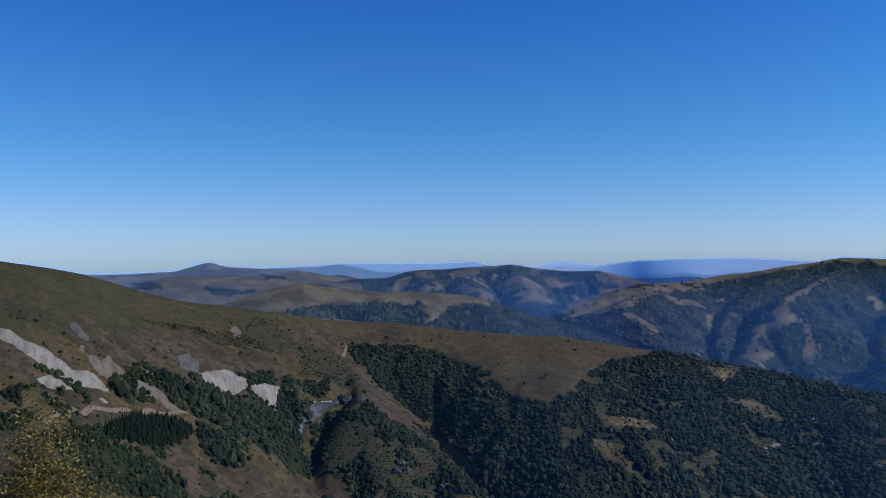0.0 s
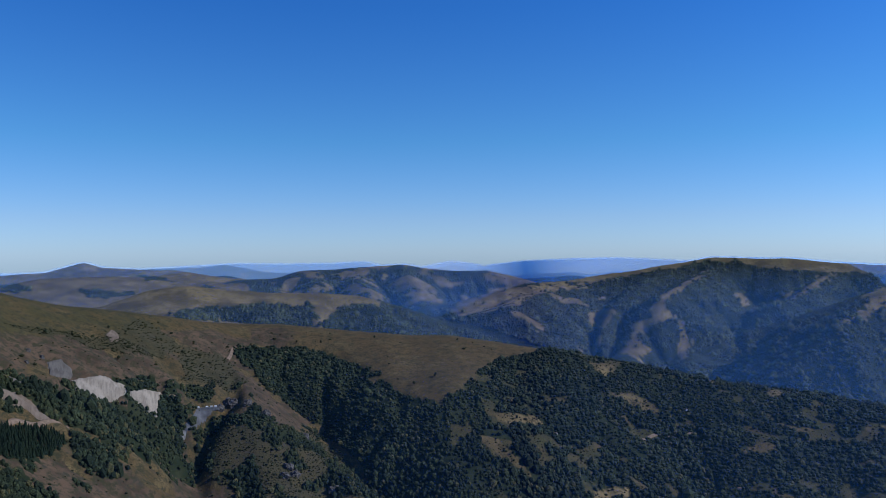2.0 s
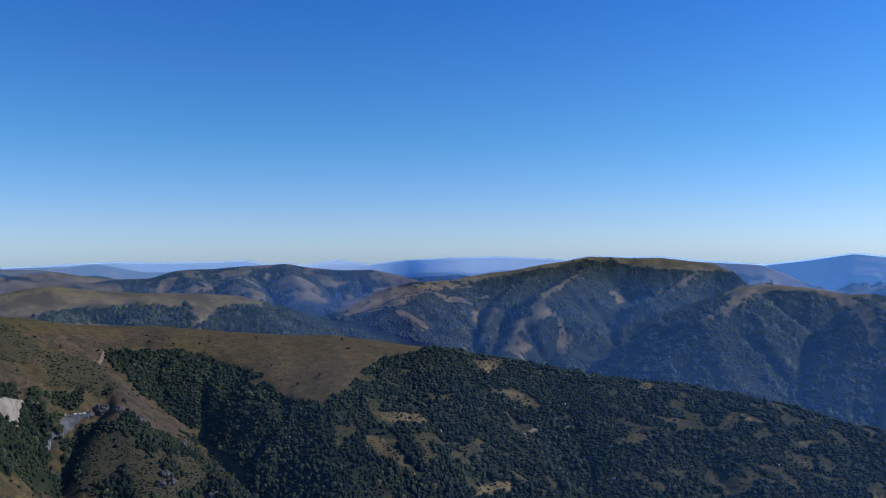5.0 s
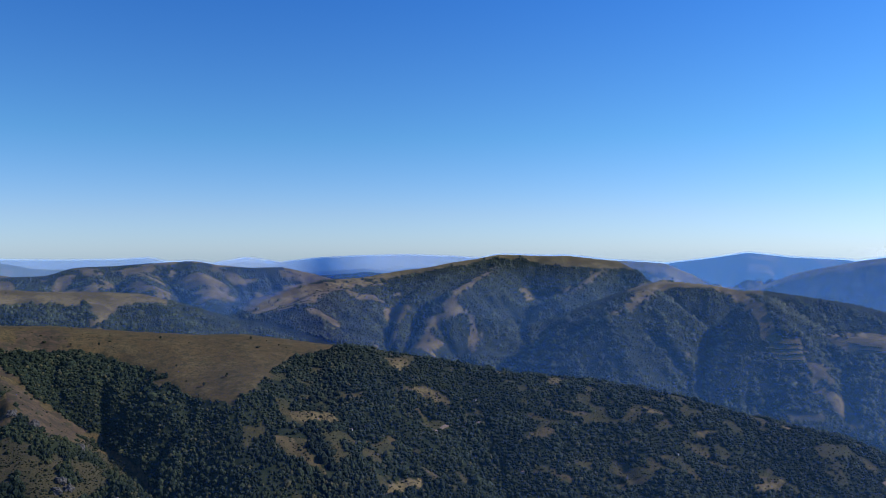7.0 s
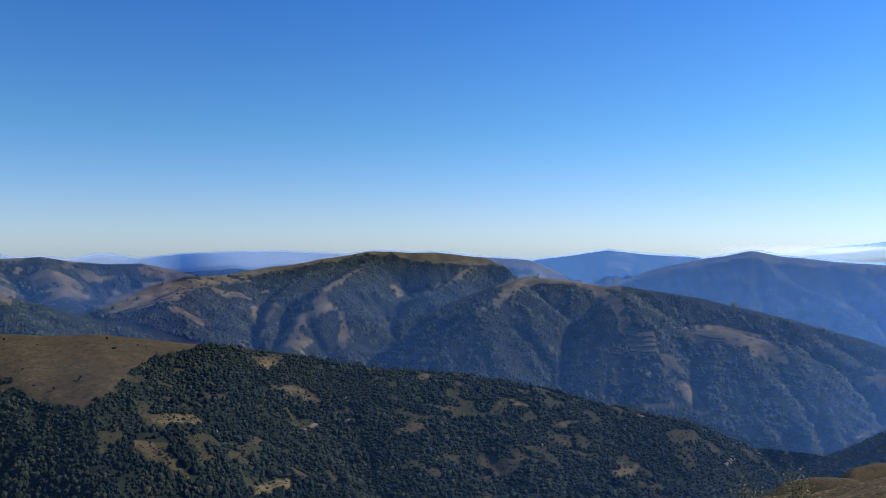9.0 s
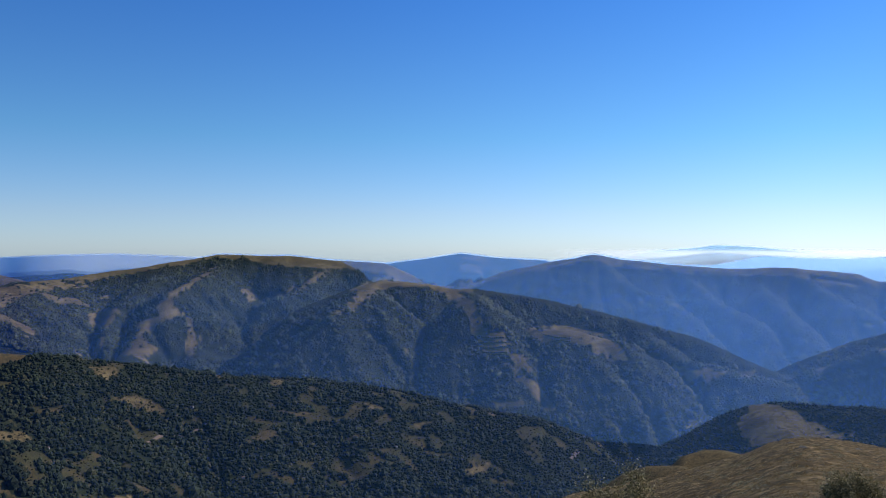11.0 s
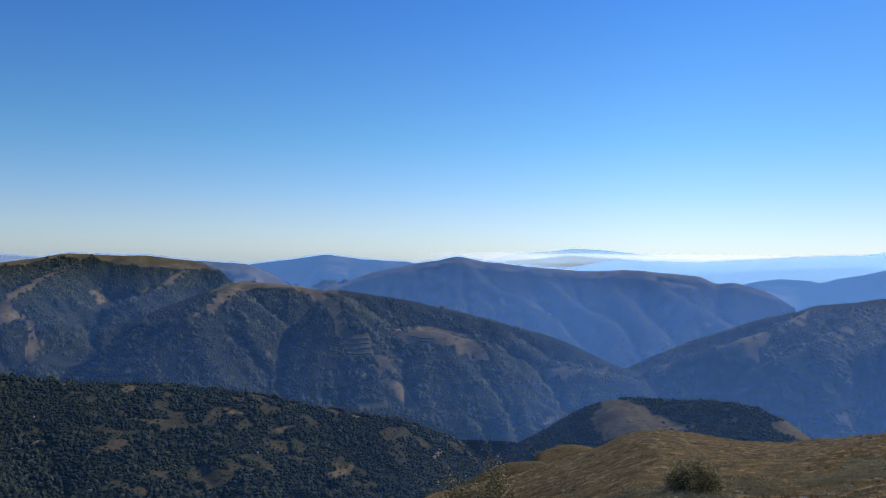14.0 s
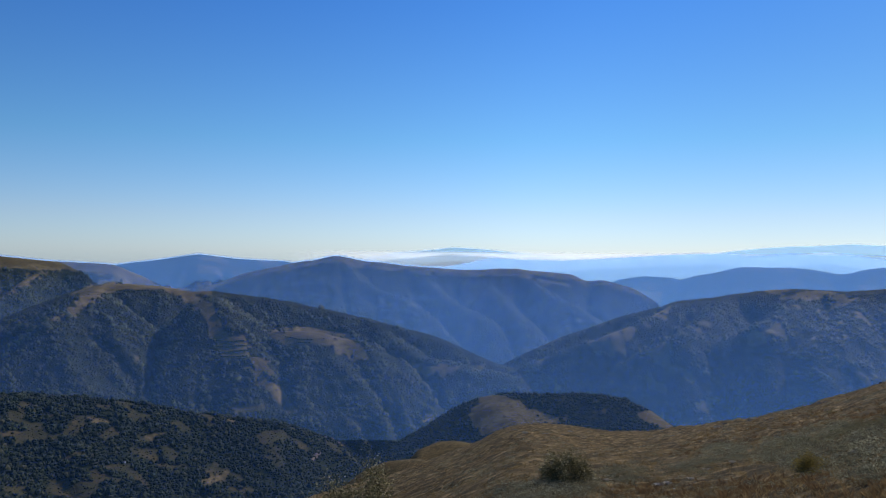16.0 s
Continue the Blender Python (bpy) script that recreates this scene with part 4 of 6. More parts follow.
_spur = np.isin(_rid, [RIDGE_NAMES.index(n) for n in ("wooded_spur", "low_knoll", "high_knoll")]).ravel()
straw_v = np.where(in_meadow, 0.85, np.where(_spur, 0.3, straw_v))
heath_v = np.where(_spur, 0.3, heath_v)
for nm, vals in (("forest", forest_v), ("bare", bare_v), ("scrub", scrub_v), ("heath", heath_v), ("olive", olive_v), ("straw", straw_v), ("near", near_v)):
    at_ = ground_mesh.attributes.new(nm, "FLOAT", "POINT")
    at_.data.foreach_set("value", vals.astype(np.float32))
ground = tagged(new("ground", ground_mesh), "dry grass and wooded mountain land reaching the horizon", "ground", kind="structure")
ground_mesh.materials.append(ground_material())


# ---------------------------------------------------------------- woods
EL = np.degrees(np.arctan2(GZ, GR))
MAX_EL = np.maximum.accumulate(EL, axis=0)


def in_sight(az, r, top):
    i = np.clip(np.searchsorted(RR, r) - 2, 0, len(RR) - 1)
    j = np.clip(np.searchsorted(AZ, az), 0, len(AZ) - 1)
    return np.degrees(np.arctan2(land(az, r) + top, r)) > MAX_EL[i, j] - 0.05


def scatter(spacing, r0, r1, az0, az1, seed):
    """Jittered places on the land: bearing and distance."""
    rng = np.random.default_rng(seed)
    g = np.arange(-r1, r1, spacing)
    x, y = np.meshgrid(g, g)
    x, y = x.ravel(), y.ravel()
    x = x + rng.uniform(-0.5, 0.5, x.shape) * spacing
    y = y + rng.uniform(-0.5, 0.5, y.shape) * spacing
    r, az = np.hypot(x, y), np.degrees(np.arctan2(x, y))
    k = (r > r0) & (r < r1) & (az > az0) & (az < az1)
    return az[k], r[k], rng


def ico(sub, seed, flat=1.0, lump=0.25, cut=-0.5):
    """A lumpy crown: unit size, open below."""
    bm = bmesh.new()
    bmesh.ops.create_icosphere(bm, subdivisions=sub, radius=1)
    rng = random.Random(seed)
    off = Vector((rng.uniform(-9, 9), rng.uniform(-9, 9), 3))
    for v in bm.verts:
        n = noise.noise(v.co * 1.9 + off)
        v.co *= 1 + lump * 1.6 * n + rng.uniform(-lump, lump) * 0.35
    low = [f for f in bm.faces if f.calc_center_median().z < cut]
    bmesh.ops.delete(bm, geom=low, context="FACES")
    bmesh.ops.triangulate(bm, faces=bm.faces[:])
    bm.verts.index_update()
    co = np.array([v.co[:] for v in bm.verts]) * (1, 1, flat)
    fa = np.array([[v.index for v in f.verts] for f in bm.faces])
    bm.free()
    return co, fa


def bud(seed):
    """A small rounded crown of few faces for trees that stand far off."""
    rng = random.Random(300 + seed)
    co, fa = [], []
    for z, q in ((-0.1, 0.85), (0.5, 0.8)):
        for i in range(4):
            a = 2 * math.pi * (i + (0.5 if z > 0 else 0)) / 4 + rng.uniform(-0.2, 0.2)
            f = q * rng.uniform(0.8, 1.2)
            co.append((f * math.cos(a), f * math.sin(a), z + rng.uniform(-0.12, 0.12)))
    co.append((rng.uniform(-0.2, 0.2), rng.uniform(-0.2, 0.2), rng.uniform(0.9, 1.1)))
    for i in range(4):
        j = (i + 1) % 4
        fa += [(i, j, 4 + i), (j, 4 + j, 4 + i), (4 + i, 4 + j, 8)]
    return np.array(co), np.array(fa)


def spruce(seed):
    """A pointed crown of jagged tiers."""
    rng = random.Random(seed)
    co, fa, n = [], [], 9
    for tier in range(4):
        z, rad = 0.15 + tier * 0.8, 1.0 - tier * 0.22
        base = len(co)
        for i in range(n):
            a = 2 * math.pi * i / n + tier
            q = rad * (1.0 if i % 2 else 0.72) * rng.uniform(0.85, 1.15)
            co.append((q * math.cos(a), q * math.sin(a), z + rng.uniform(-0.15, 0.1)))
        co.append((0, 0, z + 1.25))
        fa += [(base + i, base + (i + 1) % n, base + n) for i in range(n)]
    return np.array(co), np.array(fa)


def plant(name, shapes, az, r, width, height, sink, rng, mat, label, category, smooth_shade=False, lie=False):
    """One mesh of many crowns; with lie the canopy's shading leans to the slope under it."""
    p = xyz(az, r)
    pick = rng.integers(0, len(shapes), len(az))
    turn = rng.uniform(0, 2 * math.pi, len(az))
    cos_, faces, base, lean_ = [], [], 0, []
    if lie:
        e_r = (land(az, r + 9) - land(az, r - 9)) / 18
        d_a = np.degrees(9 / r)
        e_a = (land(az + d_a, r) - land(az - d_a, r)) / 18
        sa, ca = np.sin(np.radians(az)), np.cos(np.radians(az))
        slope = np.stack([-e_r * sa - e_a * ca, -e_r * ca + e_a * sa, np.ones_like(az)], -1)
        slope /= np.linalg.norm(slope, axis=1)[:, None]
    for k, (co, fa) in enumerate(shapes):
        m = pick == k
        if not m.any():
            continue
        c, s = np.cos(turn[m])[:, None], np.sin(turn[m])[:, None]
        w, h = width[m][:, None], height[m][:, None]
        x = (co[:, 0] * c - co[:, 1] * s) * w + p[m, 0:1]
        y = (co[:, 0] * s + co[:, 1] * c) * w + p[m, 1:2]
        z = (co[:, 2] + sink) * h + p[m, 2:3]
        cos_.append(np.stack([x, y, z], -1).reshape(-1, 3))
        if lie:
            own = np.stack([x - p[m, 0:1], y - p[m, 1:2], z - p[m, 2:3]], -1)
            own /= np.linalg.norm(own, axis=2)[:, :, None] + 1e-6
            lean_.append((0.64 * own + 0.36 * slope[m][:, None, :]).reshape(-1, 3))
        f = fa[None] + (np.arange(m.sum()) * len(co))[:, None, None] + base
        faces.append(f.reshape(-1, fa.shape[1]))
        base += m.sum() * len(co)
    me = mesh_from(name, np.concatenate(cos_), np.concatenate(faces), smooth_shade)
    me.materials.append(mat)
    if lie:
        me.normals_split_custom_set_from_vertices(np.concatenate(lean_).tolist())
    return tagged(new(name, me), label, category, kind="stuff")


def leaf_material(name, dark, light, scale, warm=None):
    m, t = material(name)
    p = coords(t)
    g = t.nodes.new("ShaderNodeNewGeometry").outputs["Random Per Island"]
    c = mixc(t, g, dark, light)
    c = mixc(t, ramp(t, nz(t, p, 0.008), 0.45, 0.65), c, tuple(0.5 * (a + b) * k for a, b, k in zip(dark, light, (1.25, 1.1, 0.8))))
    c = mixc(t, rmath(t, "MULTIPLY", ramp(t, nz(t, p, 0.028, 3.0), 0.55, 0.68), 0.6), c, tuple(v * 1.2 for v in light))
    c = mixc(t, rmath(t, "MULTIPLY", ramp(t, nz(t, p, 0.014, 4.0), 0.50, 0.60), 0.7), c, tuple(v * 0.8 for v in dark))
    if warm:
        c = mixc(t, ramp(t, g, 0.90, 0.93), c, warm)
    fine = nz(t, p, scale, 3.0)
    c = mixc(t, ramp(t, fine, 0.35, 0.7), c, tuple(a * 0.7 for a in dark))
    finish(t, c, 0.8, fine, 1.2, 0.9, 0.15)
    return m


leaf_near = leaf_material("beech_leaves", (0.013, 0.023, 0.013), (0.078, 0.094, 0.040), 0.9, (0.12, 0.106, 0.040))
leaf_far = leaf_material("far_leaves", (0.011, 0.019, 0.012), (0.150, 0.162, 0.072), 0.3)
leaf_pine = leaf_material("pine_needles", (0.010, 0.022, 0.012), (0.022, 0.036, 0.016), 1.2)
leaf_scrub = leaf_material("scrub_leaves", (0.030, 0.036, 0.014), (0.07, 0.068, 0.026), 1.5)

CROWNS = [ico(1, k, rng_flat, 0.36, -0.4) for k, rng_flat in enumerate((1.0, 1.15, 0.9, 1.25, 1.05))]
LUMPS = [ico(1, 40 + k, 0.8, 0.3, -0.35) for k in range(5)]
BUDS = [bud(k) for k in range(6)]
SPRUCES = [spruce(k) for k in range(4)]

# Spoil heaps: outline on the land, height, kind of stone, look.
HEAPS = [
    ([(-29.44, -4.48), (-28.92, -4.6), (-28.13, -5.34), (-26.78, -6.02), (-25.86, -6.79), (-25.31, -7.43), (-24.18, -7.57),
    (-23.8, -8.15), (-23.13, -8.95), (-23.99, -8.64), (-25.13, -8.3), (-25.59, -7.96), (-26.6, -7.24), (-27.5, -6.52), (-28.39, -5.77),
    (-29.44, -5.01)], 4.0, 0, "long pale grey mine spoil heap down the hillside"),
    ([(-27.33, -7.83), (-26.6, -7.6), (-25.87, -8.1), (-25.28, -8.69), (-26.06, -8.59),
    (-26.79, -8.27)], 3.0, 0, "small pale grey spoil heap beside bushes"),
    ([(-25.45, -4.37), (-25.11, -4.3), (-24.64, -4.86), (-24.27, -5.45), (-24.55, -5.54),
    (-25.02, -5)], 2.5, 1, "narrow grey run of loose stone on bare soil"),
    ([(-24.46, -6.57), (-23.99, -6.56), (-23.57, -7.04), (-23.12, -6.61), (-22.49, -7.31), (-22.12, -7.99), (-23.03, -8.16),
    (-23.61, -7.79)], 2.5, 2, "tan spoil heap of broken earth on the slope"),
    ([(-21.57, -8.19), (-20.68, -8.63), (-19.83, -9.14), (-19.17, -9.91), (-18.62, -10.53), (-19.27, -10.36), (-20.28, -9.46),
    (-21.27, -9.08)], 2.5, 2, "long tan strip of spoil between trees"),
    ([(-18.81, -6.88), (-17.92, -6.72), (-17.37, -7.37), (-17.33, -7.95), (-18.03, -7.83),
    (-18.58, -7.57)], 4.0, 1, "dark grey spoil heap above the wood"),
    ([(-17.37, -8.16), (-15.52, -7.95), (-14.2, -8.7), (-13.75, -9.2), (-14.68, -9.37), (-15.21, -9.68), (-16.16, -9.31),
    (-17, -8.73)], 6.0, 0, "large fan-shaped pale spoil heap with gullied face"),
    ([(-13.86, -9.15), (-12.74, -9.05), (-11.82, -9.34), (-12.05, -10.09), (-12.01, -10.89), (-12.74, -10.32),
    (-13.39, -9.75)], 6.0, 0, "pale grey spoil fan ending in the ravine"),
    ([(-15.23, -5.27), (-14.91, -4.93), (-14.44, -5.34), (-14.51, -5.69),
    (-15.02, -5.71)], 3.0, 2, "small cone of pinkish spoil on the grass"),
    ([(-24.84, -5.83), (-24.55, -5.89), (-24.59, -6.26), (-24.89, -6.14)], 2.0, 2, "small scar of bare tan earth"),
    ([(-21.47, -7.43), (-21.27, -7.4), (-20.17, -8.01), (-20.47, -8.05)], 2.0, 1, "thin grey spoil strip among trees"),
    ([(-23.65, -9.34), (-23.42, -9.36), (-23.14, -9.71), (-23.39, -9.69)], 2.0, 0, "small pale heap beside the track"),
]

PINE_STAND = [(-23.43, -11.32), (-22.46, -10.9), (-21.28, -10.69), (-19.68, -10.92), (-18.05, -11.35), (-17.74, -12.2), (-18.47, -12.76),
    (-19.69, -12.93), (-21.29, -12.58), (-23.05, -12.1)]


def woods():
    # the near slope and the spur
    az, r, rng = scatter(4.3, 430, 1950, -32, 93, 5)
    k = rng.random(len(az)) < np.interp(az, (-2, 6), (1.0, 0.70))
    az, r = az[k], r[k]
    z = land(az, r)
    wood, bare, scrub = cover(az, r, z)
    el = np.degrees(np.arctan2(z, r))
    pines = inside(PINE_STAND, az, el)
    for heap in HEAPS:
        pines |= inside(heap[0], az, el - 0.05)
    x, y = r * np.sin(np.radians(az)), r * np.cos(np.radians(az))
    size = fbm(x / 70, y / 70, 3, 77)
    thin = fbm(x / 25, y / 25, 2, 78)
    fell = rng.random(len(az)) < np.where(thin < 0.36, 0.45, 0.97)
    ok = (wood > 0.5) & in_sight(az, r, 9) & ~pines & fell
    for near_ in (True, False):
        k = ok & ((r < 1260) if near_ else (r >= 1260))
        a, d = az[k], r[k]
        w = rng.lognormal(0, 0.26, len(a)) * (1.95 + 3.0 * size[k]) * np.interp(a, (-10, 0, 15),
    (0.92, 0.86, 1.0)) * np.where(d < 600, 0.7, np.where(a > 52, 0.72, 1))
        plant("beech_wood", CROWNS if near_ else LUMPS, a, d, w, w * rng.uniform(0.85, 1.5, len(a)), 0.4, rng, leaf_near,
              "dense green beech and oak wood covering the slopes" if near_ else "dark beech wood along the upper slope and crest", "forest")
    k = rng.random(len(az)) < 0.30 * (scrub > 0.5) + 0.06 * (wood < 0.4) * (az < 0) * (el < -5.5) + 0.42 * (scrub > 0.3) * (scrub < 0.5) + 0.004
    ok = k & (wood < 0.5) & in_sight(az, r, 3) & (r > 600) & ~pines
    a, d = az[ok], r[ok]
    w = rng.lognormal(0, 0.4, len(a)) * 1.35
    plant("hillside_scrub", LUMPS, a, d, w, w * 0.9, 0.35, rng, leaf_scrub, "scattered dark juniper scrub on dry grass slopes", "shrubs")
    # closer scrub on the rocky spur
    az, r, rng = scatter(3.6, 600, 1400, -22, 2, 9)
    wood, bare, scrub = cover(az, r, land(az, r))
    ok = (scrub > 0.5) & (wood < 0.5) & in_sight(az, r, 2) & (rng.random(len(az)) < 0.75)
    a, d = az[ok], r[ok]
    w = rng.lognormal(0, 0.4, len(a)) * 0.95
    plant("spur_scrub", LUMPS, a, d, w, w, 0.35, rng, leaf_scrub, "low dark heather and juniper on the rocky spur", "shrubs")
    # the pine plantation
    az, r, rng = scatter(3.5, 700, 1700, -32, -8, 6)
    el = np.degrees(np.arctan2(land(az, r), r))
    ok = inside(PINE_STAND, az, el)
    a, d = az[ok], r[ok]
    w = rng.uniform(2.4, 3.6, len(a))
    plant("pine_plantation", SPRUCES, a, d, w, w * rng.uniform(0.66, 0.95, len(a)), 0.0, rng, leaf_pine, "block of dark planted pines above the track", "forest")
    # far mountains
    az, r, rng = scatter(6.7, 1950, 4000, -32, 93, 7)
    z = land(az, r)
    wood, bare, scrub = cover(az, r, z)
    ok = in_sight(az, r, 6) & (rng.random(len(az)) < np.where(wood > 0.5, 0.9, np.where((ridge_of(az, r) >= 4) & ~bald(az, r, z), 0.03, 0.002)))
    a, d = az[ok], r[ok]
    clump = fbm(d * np.sin(np.radians(a)) / 24, d * np.cos(np.radians(a)) / 24, 3, 79)
    w = rng.lognormal(0, 0.34, len(a)) * np.clip(2.5 * clump - 0.22, 0.5, 1.55) * np.interp(a, (55, 65), (3.3, 3.0)) * np.interp(d, (3000, 3600), (1.0, 0.75))
    e = np.degrees(np.arctan2(z[ok], d))
    for name in RIDGE_NAMES:  # wind keeps the trees low along the crests
        g, crest, far = CREST[name]
        w = np.where((np.abs(e - np.interp(a, g, crest)) < 0.25) & (np.abs(d - np.interp(a, g, far)) < 110), np.minimum(w, 1.7), w)
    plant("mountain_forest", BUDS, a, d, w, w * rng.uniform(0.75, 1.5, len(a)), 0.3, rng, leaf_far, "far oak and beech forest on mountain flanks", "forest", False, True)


woods()

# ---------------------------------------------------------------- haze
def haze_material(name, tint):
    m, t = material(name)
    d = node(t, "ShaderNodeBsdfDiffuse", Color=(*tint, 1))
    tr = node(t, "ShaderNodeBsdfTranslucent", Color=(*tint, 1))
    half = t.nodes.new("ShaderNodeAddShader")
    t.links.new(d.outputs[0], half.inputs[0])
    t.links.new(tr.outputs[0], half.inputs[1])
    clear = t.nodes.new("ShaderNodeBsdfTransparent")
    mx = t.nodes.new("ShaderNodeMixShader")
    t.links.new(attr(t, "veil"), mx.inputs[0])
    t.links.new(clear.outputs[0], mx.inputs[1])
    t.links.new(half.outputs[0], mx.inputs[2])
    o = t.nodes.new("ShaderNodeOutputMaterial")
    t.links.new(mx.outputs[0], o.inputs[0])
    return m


# Added see-through sheets that imitate valley haze: distance by bearing, density by bearing, height at which it thins
# out.
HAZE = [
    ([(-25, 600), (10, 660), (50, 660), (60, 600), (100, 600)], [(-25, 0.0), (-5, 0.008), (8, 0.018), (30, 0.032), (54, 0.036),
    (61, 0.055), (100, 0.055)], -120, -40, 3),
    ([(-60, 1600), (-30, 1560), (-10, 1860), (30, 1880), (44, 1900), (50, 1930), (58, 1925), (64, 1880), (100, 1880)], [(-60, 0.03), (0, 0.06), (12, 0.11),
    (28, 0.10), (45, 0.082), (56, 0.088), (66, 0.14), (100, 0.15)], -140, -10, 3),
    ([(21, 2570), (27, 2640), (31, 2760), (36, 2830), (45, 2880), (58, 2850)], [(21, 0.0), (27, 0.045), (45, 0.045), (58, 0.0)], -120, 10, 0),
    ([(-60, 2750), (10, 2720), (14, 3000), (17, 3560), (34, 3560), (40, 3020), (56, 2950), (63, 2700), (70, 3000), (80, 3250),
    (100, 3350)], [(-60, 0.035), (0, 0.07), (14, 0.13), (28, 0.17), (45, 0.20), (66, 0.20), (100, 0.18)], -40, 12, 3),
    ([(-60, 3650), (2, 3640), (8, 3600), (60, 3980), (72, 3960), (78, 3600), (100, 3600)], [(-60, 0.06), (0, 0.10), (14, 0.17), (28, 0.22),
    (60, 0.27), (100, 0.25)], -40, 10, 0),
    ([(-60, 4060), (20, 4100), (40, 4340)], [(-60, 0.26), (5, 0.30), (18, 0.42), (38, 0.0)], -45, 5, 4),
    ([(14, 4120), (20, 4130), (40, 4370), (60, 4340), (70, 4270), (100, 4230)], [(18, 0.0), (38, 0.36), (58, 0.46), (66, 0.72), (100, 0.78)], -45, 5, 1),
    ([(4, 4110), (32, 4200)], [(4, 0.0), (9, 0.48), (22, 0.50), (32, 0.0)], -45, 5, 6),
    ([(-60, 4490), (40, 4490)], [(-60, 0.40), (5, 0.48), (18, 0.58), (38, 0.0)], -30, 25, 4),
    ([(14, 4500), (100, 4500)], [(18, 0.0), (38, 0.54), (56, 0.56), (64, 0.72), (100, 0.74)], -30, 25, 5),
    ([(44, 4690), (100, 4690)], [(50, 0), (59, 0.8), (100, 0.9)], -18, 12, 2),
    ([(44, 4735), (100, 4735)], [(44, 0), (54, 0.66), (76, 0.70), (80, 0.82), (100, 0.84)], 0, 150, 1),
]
# haze colour is put into these tints; the last one offsets blue skylight
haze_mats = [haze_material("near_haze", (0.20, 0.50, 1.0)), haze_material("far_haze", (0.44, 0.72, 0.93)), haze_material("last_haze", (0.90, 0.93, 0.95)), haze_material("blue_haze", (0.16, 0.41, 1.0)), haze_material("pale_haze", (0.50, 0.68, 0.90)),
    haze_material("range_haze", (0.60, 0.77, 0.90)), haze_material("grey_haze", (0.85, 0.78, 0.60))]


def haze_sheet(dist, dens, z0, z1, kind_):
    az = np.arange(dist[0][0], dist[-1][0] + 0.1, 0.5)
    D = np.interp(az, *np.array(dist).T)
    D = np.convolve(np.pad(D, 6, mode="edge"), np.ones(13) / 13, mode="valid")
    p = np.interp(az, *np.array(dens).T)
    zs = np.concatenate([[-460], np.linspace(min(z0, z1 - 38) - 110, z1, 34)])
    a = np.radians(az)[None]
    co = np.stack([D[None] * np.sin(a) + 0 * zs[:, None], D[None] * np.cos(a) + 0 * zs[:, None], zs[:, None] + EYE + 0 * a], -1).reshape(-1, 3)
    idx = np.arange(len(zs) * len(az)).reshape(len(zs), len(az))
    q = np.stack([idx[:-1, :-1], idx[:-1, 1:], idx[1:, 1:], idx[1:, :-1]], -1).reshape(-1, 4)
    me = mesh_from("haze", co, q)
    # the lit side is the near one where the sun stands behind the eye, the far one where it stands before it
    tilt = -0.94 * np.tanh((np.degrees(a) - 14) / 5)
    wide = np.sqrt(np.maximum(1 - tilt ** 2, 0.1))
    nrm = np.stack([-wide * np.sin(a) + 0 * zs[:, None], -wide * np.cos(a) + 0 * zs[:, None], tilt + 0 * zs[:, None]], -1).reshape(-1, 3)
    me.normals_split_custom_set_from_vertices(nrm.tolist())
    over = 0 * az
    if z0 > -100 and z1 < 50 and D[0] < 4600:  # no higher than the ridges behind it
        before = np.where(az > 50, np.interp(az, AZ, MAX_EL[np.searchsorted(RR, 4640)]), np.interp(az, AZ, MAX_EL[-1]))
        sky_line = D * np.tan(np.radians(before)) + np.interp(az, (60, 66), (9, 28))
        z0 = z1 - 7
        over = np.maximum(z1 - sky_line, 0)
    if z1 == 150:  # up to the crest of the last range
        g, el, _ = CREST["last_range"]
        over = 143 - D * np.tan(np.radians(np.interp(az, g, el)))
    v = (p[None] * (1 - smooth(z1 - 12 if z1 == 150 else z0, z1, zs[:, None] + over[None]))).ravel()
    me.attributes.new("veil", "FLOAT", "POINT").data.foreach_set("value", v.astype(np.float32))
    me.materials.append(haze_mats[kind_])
    return tagged(new("haze", me), "thin tinted translucent sheet imitating haze between the ridges", "haze", kind="structure")


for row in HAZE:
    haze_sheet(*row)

# ---------------------------------------------------------------- helpers for things
def part(name, bm, mat, parent=None, label=""):
    """One mesh object under a thing or a part."""
    me = bpy.data.meshes.new(name)
    bm.to_mesh(me)
    bm.free()
    me.materials.append(mat)
    ob = new(name, me)
    ob.parent = parent
    return tagged(ob, label)


def thing(name, place, turn=0.0, label="", category="", group=""):
    ob = new(name)
    ob.matrix_world = pose(*place, 0, 0, turn)
    return tagged(ob, label, category, group)


def box(bm, x0, x1, y0, y1, z0, z1, bevel=0.0):
    made = bmesh.ops.create_cube(bm, size=1)
    for v in made["verts"]:
        v.co = Vector((x0 + (v.co.x + 0.5) * (x1 - x0), y0 + (v.co.y + 0.5) * (y1 - y0), z0 + (v.co.z + 0.5) * (z1 - z0)))
    if bevel:
        edges = list({e for v in made["verts"] for e in v.link_edges})
        bmesh.ops.bevel(bm, geom=edges, offset=bevel, segments=1, affect="EDGES")


def plain(name, color, rough=0.85, scale=0.8, vary=0.6, bump=0.3):
    m, t = material(name)
    p = coords(t)
    n = nz(t, p, scale, 5.0)
    finish(t, mixc(t, ramp(t, n, 0.3, 0.7), tuple(c * vary for c in color), color), rough, n, bump, 0.6)
    return m


